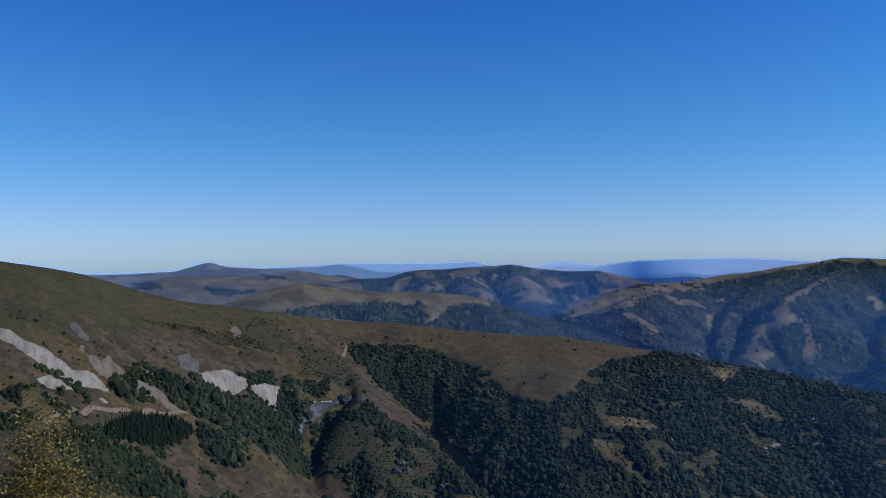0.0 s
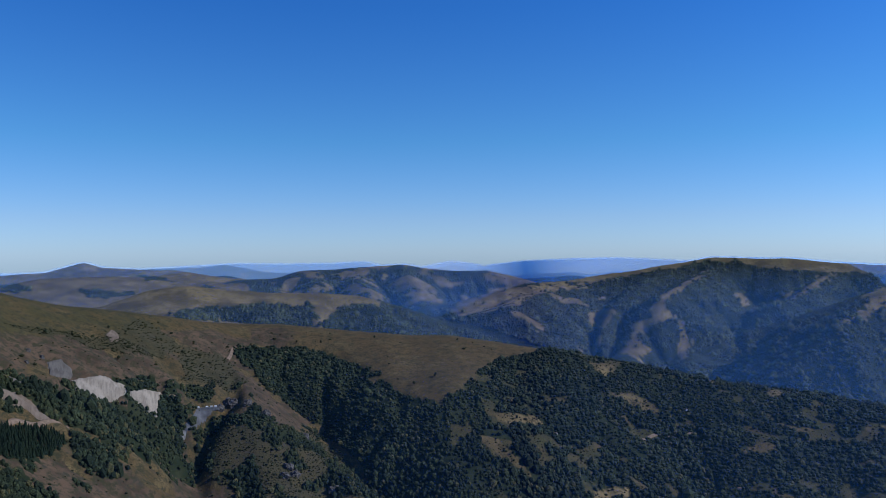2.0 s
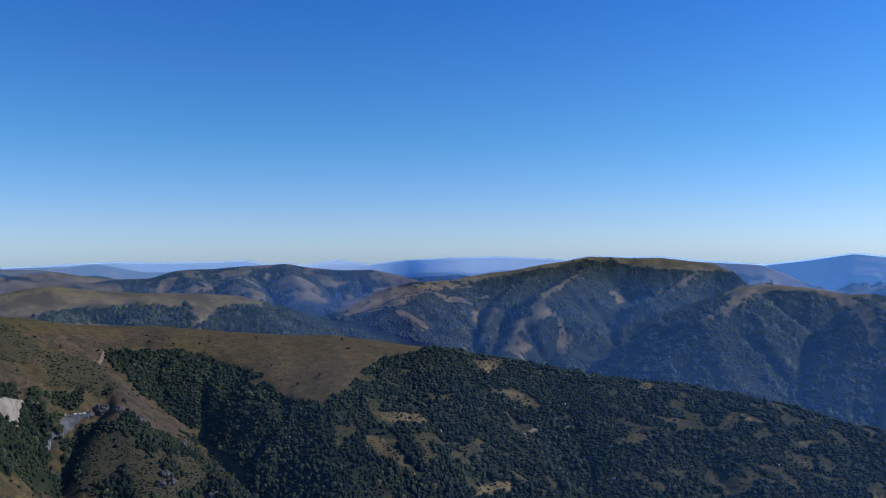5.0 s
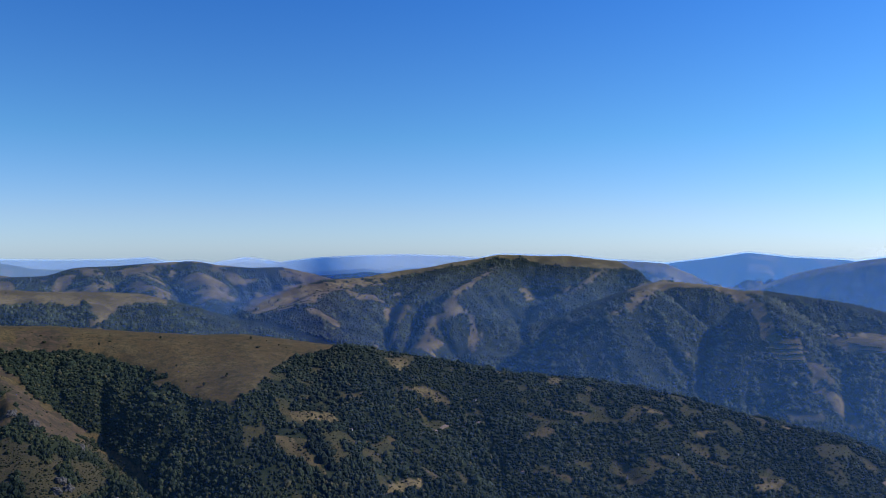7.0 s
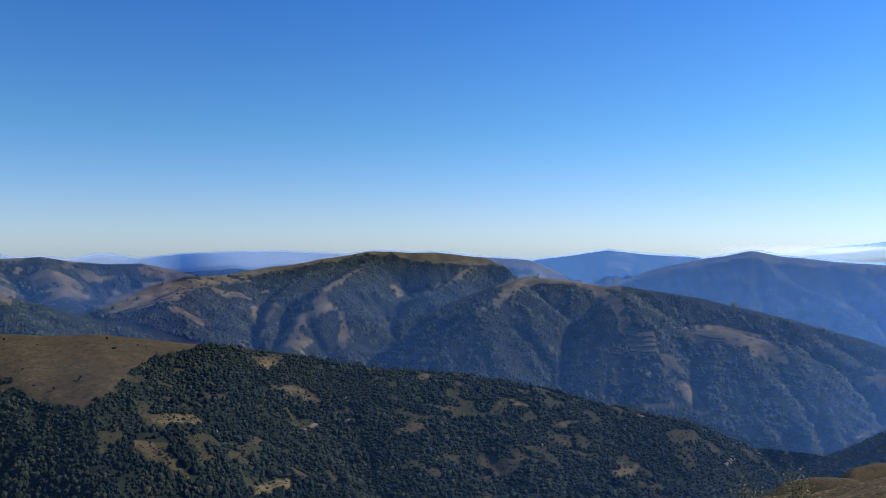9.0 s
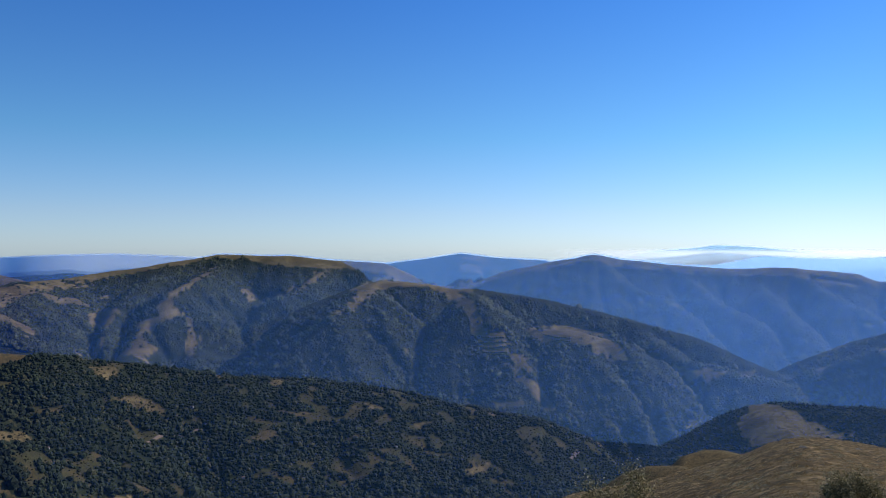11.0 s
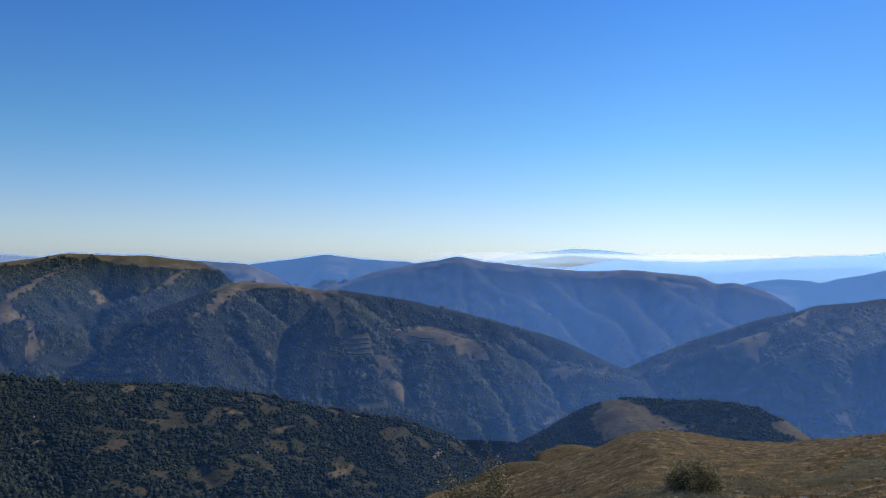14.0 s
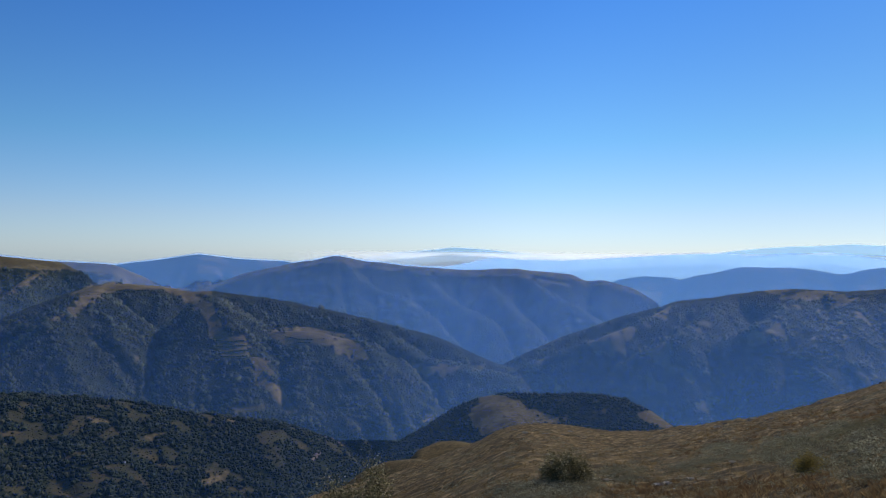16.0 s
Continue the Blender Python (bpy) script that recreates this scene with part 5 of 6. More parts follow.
# ---------------------------------------------------------------- spoil heaps, track, rocks
def scree_material(name, light, dark):
    m, t = material(name)
    p = coords(t)
    mp = t.nodes.new("ShaderNodeMapping")
    mp.inputs["Scale"].default_value = (0.2, 0.045, 0.045)
    t.links.new(p, mp.inputs["Vector"])
    streak = nz(t, mp.outputs["Vector"], 1.0, 5.0, 0.6)
    fine = nz(t, p, 0.6, 4.0)
    c = mixc(t, ramp(t, streak, 0.38, 0.66), light, dark)
    c = mixc(t, ramp(t, fine, 0.55, 0.8), c, tuple(v * 0.7 for v in dark))
    finish(t, c, 0.95, rmath(t, "ADD", streak, fine), 1.5, 0.6, 0.1)
    return m


SCREE_PALE = scree_material("pale_spoil", (0.36, 0.305, 0.235), (0.235, 0.195, 0.148))
SCREE_GREY = scree_material("grey_spoil", (0.15, 0.133, 0.112), (0.10, 0.088, 0.074))
SCREE_TAN = scree_material("tan_spoil", (0.22, 0.168, 0.122), (0.15, 0.112, 0.08))


def draped(name, poly, lift, mat, label, category, kind="", cells=84, rough=0.22):
    """A body of loose ground that lies on the land within an outline, highest in its middle."""
    p = np.array(poly)
    far = [reach(a, e, 250.0) for a, e in poly]
    r0, r1 = min(far) * 0.97, max(far) * 1.03
    az = np.linspace(p[:, 0].min() - 0.1, p[:, 0].max() + 0.1, cells)
    rr = np.linspace(r0, r1, cells)
    A, R = np.meshgrid(az, rr)
    Z = land(A.ravel(), R.ravel()).reshape(A.shape)
    n = fbm(np.radians(A) * R / 6, R / 28, 4, 5) - 0.5
    el = np.degrees(np.arctan2(Z, R))
    m = inside(poly, A + 0.28 * n, el + 0.14 * n).astype(float)
    b = m.copy()
    for _ in range(4):
        q = np.pad(b, 1, mode="edge")
        b = (q[:-2, 1:-1] + q[2:, 1:-1] + q[1:-1, :-2] + q[1:-1, 2:] + q[1:-1, 1:-1]) / 5
    up = 0.5 * lift * np.clip(b * 1.3 - 0.3, -0.25, 1) + rough * n * 3.5 * smooth(0.3, 0.7, b)
    a = np.radians(A)
    co = np.stack([R * np.sin(a), R * np.cos(a), Z + up + EYE], -1).reshape(-1, 3)
    idx = np.arange(cells * cells).reshape(cells, cells)
    q = np.stack([idx[:-1, :-1], idx[:-1, 1:], idx[1:, 1:], idx[1:, :-1]], -1).reshape(-1, 4)[:, ::-1]
    q = q[(b.ravel()[q] > 0.12).any(1)]
    used, inv = np.unique(q, return_inverse=True)
    turn = pose(0, 0, 0, 0, 0, -float(az.mean()))
    me = mesh_from(name, co[used] @ np.array(turn.to_3x3()), inv.reshape(q.shape))
    me.materials.append(mat)
    ob = tagged(new(name, me), label, category, kind=kind)
    ob.matrix_world = turn
    return ob


for poly, lift, kind_, label in HEAPS:
    draped("spoil_heap", poly, lift, (SCREE_PALE, SCREE_GREY, SCREE_TAN)[kind_], label, "spoil heap")

SOIL = plain("track_soil", (0.27, 0.19, 0.128), 0.95, 0.3)


def track(points, width, label, mat=SOIL, name="dirt_track", lift=1.1):
    """A strip that follows the land through the given points."""
    pts = []
    for a, e in points:
        r = reach(a, e, 250.0)
        pts.append((r * math.sin(radians(a)), r * math.cos(radians(a))))
    pts = np.array(pts)
    seg = np.r_[0, np.cumsum(np.hypot(*np.diff(pts, axis=0).T))]
    u = np.linspace(0, seg[-1], max(12, int(seg[-1] / 6)))
    x, y = np.interp(u, seg, pts[:, 0]), np.interp(u, seg, pts[:, 1])
    k = np.ones(5) / 5
    x, y = (np.convolve(np.pad(v, 2, mode="edge"), k, mode="valid") for v in (x, y))
    tx, ty = np.gradient(x), np.gradient(y)
    L = np.hypot(tx, ty) + 1e-6
    rows = []
    for o in (-0.62, -0.5, -0.2, 0.2, 0.5, 0.62):
        w = width * (1 + 0.2 * np.sin(u / 17) * abs(o))
        px, py = x - ty / L * o * w, y + tx / L * o * w
        az, r = np.degrees(np.arctan2(px, py)), np.hypot(px, py)
        rows.append(np.stack([px, py, land(az, r) + EYE + (lift if abs(o) < 0.6 else -0.8)], -1))
    co = np.array(rows)
    idx = np.arange(co.shape[0] * co.shape[1]).reshape(co.shape[:2])
    q = np.stack([idx[:-1, :-1], idx[:-1, 1:], idx[1:, 1:], idx[1:, :-1]], -1).reshape(-1, 4)
    me = mesh_from(name, co.reshape(-1, 3), q)
    me.materials.append(mat)
    return tagged(new(name, me), label, "track", kind="structure")


track([(-29.45, -10.06), (-27.7, -10.14), (-26.06, -10.2), (-24.76, -10.22), (-23.04, -10.26), (-22.07, -10.2), (-20.68, -10.39),
    (-18.87, -10.71), (-17.38, -11.18)], 5, "pale dirt road along the hillside")
track([(-11.98, -9.38), (-11.21, -9.59), (-10.55, -9.94)], 4, "narrow dirt track cut into the slope")
track([(-7.42, -7.33), (-7.17, -7.07), (-7.1, -6.73), (-6.96, -6.51)], 5, "worn pale footpath over the saddle")
track([(51.97, -14.81), (52.27, -14.47), (52.56, -14.17)], 7, "pale valley road between trees")
track([(22.02, -13.03), (23.19, -12.64), (24.71, -12.8), (25.55, -12.33)], 4, "farm track through the wood")
track([(50.73, -12.74), (51.52, -12.91), (52.11, -13.01)], 5, "pale farm track at the valley side")

ROCK = plain("dark_rock", (0.15, 0.135, 0.12), 0.9, 0.15, 0.4, 1.5)


def crag(a, e, wide, high, seed, label, mat=ROCK, name="rock_outcrop"):
    """A broken outcrop: a few fused, faceted blocks, one mesh."""
    rng = random.Random(seed)
    r = reach(a, e, 250.0)
    bm = bmesh.new()
    bmesh.ops.create_icosphere(bm, subdivisions=4, radius=1)
    off = Vector((rng.uniform(-9, 9), rng.uniform(-9, 9), 0))
    for v in bm.verts:
        c = v.co
        n = 0.6 * noise.noise(c * 1.5 + off) + 0.45 * abs(noise.noise(c * 3.1 + off)) + 0.2 * noise.noise(c * 7 + off)
        c = c * (0.8 + 0.7 * n)
        step = math.floor(c.z * 4) / 4
        c.z = 0.5 * c.z + 0.5 * step
        v.co = Vector((c.x * wide * 0.5, c.y * wide * 0.35, c.z * high))
    me = bpy.data.meshes.new(name)
    bm.to_mesh(me)
    bm.free()
    me.materials.append(mat)
    ob = new(name, me)
    p = xyz(np.array([a]), np.array([r]))[0]
    ob.matrix_world = pose(p[0], p[1], p[2] + 0.15 * high, 0, 0, rng.uniform(-20, 20) - a)
    return tagged(ob, label, "rock")


for k, (a, e, w, h, label) in enumerate([(a, e, 30, 13, "dark weathered rock outcrop at the spur's head") for a, e in [(-7.15, -10.49)]]
        + [(a, e, 16, 8, "dark craggy rock on the spur's flank") for a, e in [(-6.02, -10.41), (-7.93, -10.69), (-4.78, -11.21),
    (-3.22, -14.91), (-2.77, -15.45), (-3.45, -15.54), (-2.07, -13), (-0.04, -16.64)]]
        + [(a, e, 7, 4, "grey rock standing out of dry grass") for a, e in [(-22.63, -5.11), (-19.86, -6.08), (-19.96, -6.82),
    (-23.54, -14.97), (-25.61, -13.37), (-19.05, -6.54)]]):
    crag(a, e, w, h, 60 + k, label)

# ---------------------------------------------------------------- concrete chute with parked vans
CONCRETE = plain("concrete", (0.25, 0.245, 0.235), 0.85, 0.2)
CONCRETE_DARK = plain("stained_concrete", (0.13, 0.13, 0.135), 0.85, 0.12)


chute_ob = draped("concrete_chute", [(-9.45, -10.57), (-8.33, -10.72), (-8.87, -11.13), (-9.5, -11.63), (-10.17, -11.99), (-10.43, -11.8),
    (-9.9, -11.31)], 2.0, CONCRETE_DARK, "dark grey concrete spillway slope in the ravine", "spillway", rough=0.1)
foot = draped("foot", [(-10.78, -11.81), (-10.17, -11.9), (-10.26, -12.41),
    (-10.65, -12.24)], 1.5, CONCRETE, "pale concrete apron at its foot", "", rough=0.1)
bpy.context.view_layer.update()
foot.parent = chute_ob
foot.matrix_parent_inverse = chute_ob.matrix_world.inverted()


def deck():
    """The flat, kerbed deck at the spillway's head."""
    a, e = [(-8.83, -10.63)][0]
    r = reach(a, e, 250.0)
    p = xyz(np.array([a]), np.array([r]))[0]
    ob = thing("spillway_deck", (p[0], p[1], p[2] + 0.8), -a, "flat concrete deck with a low parapet", "deck")
    bm = bmesh.new()
    box(bm, -20, 20, -3, 5, -5, 0, 0.15)
    part("slab", bm, CONCRETE, ob)
    bm = bmesh.new()
    box(bm, -20, 20, -3.4, -3.0, -1, 0.7, 0.05)
    part("parapet", bm, CONCRETE, ob)
    return ob


deck_ob = deck()
WHITE = plain("white_paint", (0.80, 0.80, 0.78), 0.5, 0.5, 0.9, 0.02)
GLASS_DARK = plain("dark_glass", (0.03, 0.035, 0.04), 0.2, 1.0, 0.8, 0.0)
RUBBER = plain("rubber", (0.03, 0.03, 0.03), 0.9)


def van():
    ob = thing("parked_van", (0, 0, 0), 0, "small white van parked on a concrete deck", "van", "vans on the deck")
    bm = bmesh.new()
    box(bm, -2.4, 2.4, -0.95, 0.95, 0.45, 2.1, 0.2)
    for v in bm.verts:
        if v.co.x > 1.6 and v.co.z > 1.2:
            v.co.x -= 0.7
    part("body", bm, WHITE, ob)
    bm = bmesh.new()
    box(bm, 1.0, 1.9, -0.97, 0.97, 1.3, 1.85, 0.05)
    part("windscreen", bm, GLASS_DARK, ob, "dark window glass")
    for x in (-1.5, 1.5):
        for y in (-0.9, 0.9):
            bm = bmesh.new()
            bmesh.ops.create_cone(bm, cap_ends=True, segments=14, radius1=0.36, radius2=0.36, depth=0.22, matrix=Matrix.Translation((x, y, 0.36)) @ Matrix.Rotation(radians(90), 4, "X"))
            part("wheel", bm, RUBBER, ob)
    return ob


bpy.context.view_layer.update()
van_one = van()
van_one.matrix_world = deck_ob.matrix_world @ pose(-12, 1.5, 0, 0, 0, 5)
for x, y, z in ((1.5, 1.2, 12), (8, 1.8, -8), (14.5, 1.4, 4)):
    copy_thing(van_one, deck_ob.matrix_world @ pose(x, y, 0, 0, 0, z))

# ---------------------------------------------------------------- small houses
PLASTER = plain("pale_plaster", (0.46, 0.43, 0.37), 0.9, 0.6, 0.75)
TILE = plain("roof_tile", (0.24, 0.15, 0.11), 0.85, 0.8, 0.6)
WOOD_DOOR = plain("door_wood", (0.12, 0.07, 0.04), 0.8)


def cottage():
    ob = thing("cottage", (0, 0, 0), 0, "small pale plaster cottage with red tiled roof", "house", "cottages among the trees")
    bm = bmesh.new()
    box(bm, -4.5, 4.5, -3.2, 3.2, -1.5, 3.6)
    for s in (-1, 1):  # gables
        q = [bm.verts.new(c) for c in ((s * 4.5, -3.2, 3.6), (s * 4.5, 3.2, 3.6), (s * 4.5, 0, 5.4))]
        bm.faces.new(q)
    part("wall", bm, PLASTER, ob)
    bm = bmesh.new()
    for s in (-1, 1):
        box(bm, -5, 5, 0, 4.3, -0.1, 0.12)
        for v in bm.verts[-8:]:
            y = v.co.y
            v.co = Vector((v.co.x, s * y * 0.88, 5.5 - y * 0.5 + v.co.z))
    bmesh.ops.recalc_face_normals(bm, faces=bm.faces[:])
    part("roof", bm, TILE, ob, "weathered red tile roof")
    for x in (-2.6, 2.6):
        bm = bmesh.new()
        box(bm, x - 0.5, x + 0.5, -3.27, -3.1, 1.1, 2.4)
        part("window", bm, GLASS_DARK, ob)
    bm = bmesh.new()
    box(bm, -0.5, 0.5, -3.27, -3.1, -0.2, 1.9)
    part("door", bm, WOOD_DOOR, ob)
    bm = bmesh.new()
    box(bm, 1.8, 2.5, -0.4, 0.4, 4.6, 6.3, 0.05)
    part("chimney", bm, PLASTER, ob)
    return ob


first_house = cottage()
sites = [(13.15, -13.35), (16.34, -13.89), (16.05, -12.97), (26.05, -12.13), (27.07, -12.52), (27.38, -12.16), (25.07, -10.99),
    (16.76, -13.41)] + [(31.3, -14.62), (39.35, -14.21), (28.52, -15.89)] + [(52.95, -13.27), (53.41, -13.35), (52.41, -13.47)]
for k, (a, e) in enumerate(sites):
    r = reach(a, e, 250.0)
    p = xyz(np.array([a]), np.array([r]))[0]
    m = pose(p[0], p[1], p[2] + 1.4, 0, 0, -a + (k * 47) % 70 - 35) @ Matrix.Diagonal((0.62, 0.62, 0.62, 1))
    if k == 0:
        first_house.matrix_world = m
    else:
        copy_thing(first_house, pose(p[0], p[1], p[2] + 1.4, 0, 0, -a + (k * 47) % 70 - 35))

# ---------------------------------------------------------------- the near hillside
def near_place(az, el):
    r = reach(az, el, 3.0)
    return xyz(np.array([az]), np.array([r]))[0], r


BARK = plain("grey_bark", (0.10, 0.08, 0.06), 0.9, 6.0)


def small_leaf_material(name, a, b, c):
    m, t = material(name)
    g = t.nodes.new("ShaderNodeNewGeometry").outputs["Random Per Island"]
    col = mixc(t, g, a, b)
    col = mixc(t, ramp(t, g, 0.80, 0.86), col, c)
    bs = node(t, "ShaderNodeBsdfPrincipled", Roughness=0.55)
    t.links.new(col, bs.inputs["Base Color"])
    tr = t.nodes.new("ShaderNodeBsdfTranslucent")
    t.links.new(col, tr.inputs["Color"])
    mx = node(t, "ShaderNodeMixShader", Fac=0.35)
    t.links.new(bs.outputs[0], mx.inputs[1])
    t.links.new(tr.outputs[0], mx.inputs[2])
    o = t.nodes.new("ShaderNodeOutputMaterial")
    t.links.new(mx.outputs[0], o.inputs[0])
    return m


def bush(place, wide, high, seed, leaves, leaf_size, mat, label, loose=0.042):
    """A multi-stemmed bush: tapering limbs with twigs, and leaves along them."""
    rng = random.Random(seed)
    ob = thing("bush", tuple(place), 0, label, "bush")
    stems, clumps = [], []
    for k in range(16):
        a, lean = rng.uniform(0, 2 * math.pi), rng.uniform(0.0, 1.0)
        tip = Vector((math.cos(a) * lean * wide * 0.42, math.sin(a) * lean * wide * 0.42, high * (1 - 0.45 * lean ** 2) * rng.uniform(0.55, 1.08)))
        base = Vector((0.07 * math.cos(a), 0.07 * math.sin(a), -0.15))
        pts = []
        for i in range(8):
            u = i / 7
            p = base.lerp(tip, u) + Vector((math.cos(a), math.sin(a), 0)) * 0.12 * wide * math.sin(math.pi * u)
            pts.append(p + Vector((rng.gauss(0, 0.02), rng.gauss(0, 0.02), 0)) * wide)
        part("limb", tube(pts, 0.009 * high), BARK, ob)
        for i in range(3, 8):
            for _ in range(3):
                b = Vector((rng.uniform(-1, 1), rng.uniform(-1, 1), rng.uniform(-0.2, 1))).normalized()
                c = pts[i] + b * rng.uniform(0.03, 0.13) * wide
                clumps.append(c)
                stems.append([pts[i], pts[i].lerp(c, 0.5) + Vector((0, 0, 0.01)), c])
    bm = bmesh.new()
    for pts in stems:
        tube(pts, 0.0022 * high, bm, 3)
    tagged(part("twigs", bm, BARK, ob, "fine bare brown twigs"), kind="stuff")
    co, fa = [], []
    spread = loose * wide
    for k in range(leaves):
        c = clumps[rng.randrange(len(clumps))] + Vector((rng.gauss(0, spread), rng.gauss(0, spread), rng.gauss(0, spread)))
        n = Vector((rng.uniform(-1, 1), rng.uniform(-1, 1), rng.uniform(0, 1))).normalized()
        u = n.orthogonal().normalized()
        u.rotate(Matrix.Rotation(rng.uniform(0, 6.28), 3, n))
        v = n.cross(u)
        s = leaf_size * rng.uniform(0.6, 1.3)
        i = len(co)
        co += [c - u * s, c + v * s * 0.5 - n * 0.1 * s, c + u * s, c - v * s * 0.5 - n * 0.1 * s]
        fa.append((i, i + 1, i + 2, i + 3))
    me = mesh_from("leaves", np.array([q[:] for q in co]), np.array(fa), False)
    me.materials.append(mat)
    lf = tagged(new("leaves", me), kind="stuff")
    lf.parent = ob
    return ob


def tube(pts, rad, bm=None, sides=5):
    own = bm is None
    bm = bmesh.new() if own else bm
    rings = []
    for i, p in enumerate(pts):
        d = (pts[min(i + 1, len(pts) - 1)] - pts[max(i - 1, 0)]).normalized()
        u = d.orthogonal().normalized()
        v = d.cross(u)
        q = rad * (1 - 0.85 * i / (len(pts) - 1))
        rings.append([bm.verts.new(p + (u * math.cos(2 * math.pi * k / sides) + v * math.sin(2 * math.pi * k / sides)) * q) for k in range(sides)])
    for a, b in zip(rings, rings[1:]):
        for k in range(sides):
            bm.faces.new((a[k], a[(k + 1) % sides], b[(k + 1) % sides], b[k]))
    return bm


LEAF_YELLOW = small_leaf_material("yellowing_leaves", (0.09, 0.064, 0.012), (0.50, 0.35, 0.06), (0.045, 0.044, 0.014))
LEAF_OLIVE = small_leaf_material("olive_leaves", (0.05, 0.046, 0.018), (0.28, 0.235, 0.085), (0.62, 0.52, 0.27))


def stand_at(az, r):
    return xyz(np.array([az]), np.array([r]))[0]


bush(stand_at(-28.0, 8.0), 1.7, 2.6, 1, 80000, 0.0175, LEAF_YELLOW, "yellowing bush with small leaves on a steep slope", 0.075)
bush(stand_at(-19.9, 8.6), 1.0, 1.72, 4, 9000, 0.016, LEAF_YELLOW, "low yellowing bush top with sparse leaves")
p_, r_b = near_place(*[(70.37, -16.19)][0])
bush(p_, 1.5, 0.66, 12, 9000, 0.024, LEAF_OLIVE, "dark olive rounded bush on dry grass")
bush(stand_at(*[[(55.58, -17.26)][0][0], 14.0]), 1.6, 1.75, 3, 20000, 0.022, LEAF_OLIVE, "olive green bush with yellow leaf tips", 0.075)

# ---------------------------------------------------------------- dry grass and low plants
def blade_material(name, a, b, c):
    m, t = material(name)
    g = t.nodes.new("ShaderNodeNewGeometry").outputs["Random Per Island"]
    n = nz(t, coords(t), 0.12, 3.0)
    col = mixc(t, g, a, b)
    col = mixc(t, ramp(t, n, 0.5, 0.68), col, c)
    d = node(t, "ShaderNodeBsdfDiffuse", Roughness=0.8)
    tr = t.nodes.new("ShaderNodeBsdfTranslucent")
    t.links.new(col, d.inputs["Color"])
    t.links.new(col, tr.inputs["Color"])
    mx = node(t, "ShaderNodeMixShader", Fac=0.5)
    t.links.new(d.outputs[0], mx.inputs[1])
    t.links.new(tr.outputs[0], mx.inputs[2])
    o = t.nodes.new("ShaderNodeOutputMaterial")
    t.links.new(mx.outputs[0], o.inputs[0])
    return m


STRAW = blade_material("dry_grass_blades", (0.11, 0.075, 0.034), (0.36, 0.255, 0.12), (0.16, 0.12, 0.052))
RUST = blade_material("rust_brown_stalks", (0.085, 0.050, 0.027), (0.22, 0.138, 0.068), (0.22, 0.15, 0.062))
SAGE = blade_material("sage_leaves", (0.060, 0.058, 0.033), (0.42, 0.40, 0.27), (0.13, 0.12, 0.06))


def tuft(seed, blades, spread, lean, thick, curl=0.3):
    """A tuft of bent blades, unit height."""
    rng = random.Random(seed)
    co, fa = [], []
    for _ in range(blades):
        a, q = rng.uniform(0, 6.28), rng.uniform(0, spread)
        x, y = q * math.cos(a), q * math.sin(a)
        b = a + rng.uniform(-0.8, 0.8)
        dx, dy, h = math.cos(b) * lean * rng.random(), math.sin(b) * lean * rng.random(), rng.uniform(0.5, 1.1)
        u, v = -math.sin(b) * thick, math.cos(b) * thick
        i = len(co)
        co += [(x - u, y - v, -0.1), (x + u, y + v, -0.1), (x + dx * 0.4 + u * 0.7, y + dy * 0.4 + v * 0.7, h * 0.6), (x + dx, y + dy, h)]
        fa += [(i, i + 1, i + 2), (i, i + 2, i + 3)]
    return np.array(co), np.array(fa)


def mound(seed, leaves, leaf):
    """A low dome of small leaves, unit size."""
    rng = random.Random(seed)
    co, fa = [], []
    for _ in range(leaves):
        d = Vector((rng.gauss(0, 1), rng.gauss(0, 1), abs(rng.gauss(0, 1)))).normalized() * rng.uniform(0.75, 1.05)
        n = (d + Vector((rng.gauss(0, 0.5), rng.gauss(0, 0.5), rng.gauss(0, 0.5) + 0.3))).normalized()
        u = n.orthogonal().normalized()
        v = n.cross(u)
        c = Vector((d.x, d.y, d.z * 0.7))
        i = len(co)
        co += [tuple(c - u * leaf), tuple(c + v * leaf * 0.5), tuple(c + n * leaf * 1.6 + u * leaf * 0.5)]
        fa.append((i, i + 1, i + 2))
    return np.array(co), np.array(fa)


def near_scatter(count, az0, az1, r0, r1, seed):
    rng = np.random.default_rng(seed)
    az = rng.uniform(az0, az1, count)
    u = rng.random(count)
    r = 1 / (1 / r0 + u * (1 / r1 - 1 / r0))  # denser close by
    r = np.where(rng.random(count) < 0.5, r, r0 * (r1 / r0) ** rng.random(count))
    return az, r, rng


SAGE_PATCHES = [
    [(83.21, -12.7), (85.98, -11.52), (88.64, -10.72), (91.79, -9.96), (91.81, -13.76), (88.01, -14.35), (85.32, -13.98), (82.86, -13.53)],
    [(65.42, -16.54), (68.68, -15.97), (72.68, -15.61), (72.69, -16.95), (65.43, -17.59)],
    [(72.68, -15.09), (76.19, -14.7), (75.43, -15.94), (72.29, -16.38)],
    [(77.33, -14.5), (80.33, -13.88), (80.41, -14.78), (77.72, -15.21)],
    [(79.58, -13.21), (82.85, -12.73), (82.86, -13.64), (79.96, -14.1)],
]
RUST_PATCHES = [
    [(71.5, -16.65), (76.2, -15.74), (80.34, -15.15), (85.32, -14.34), (91.81, -13.82), (91.82, -15.25), (69.5, -17.61)],
    [(79.94, -11.58), (85.29, -10.51), (91.78, -8.82), (91.79, -10.09), (86.99, -11.06), (83.21, -12.52), (79.58, -13.61), (77.33, -14.13)],
]


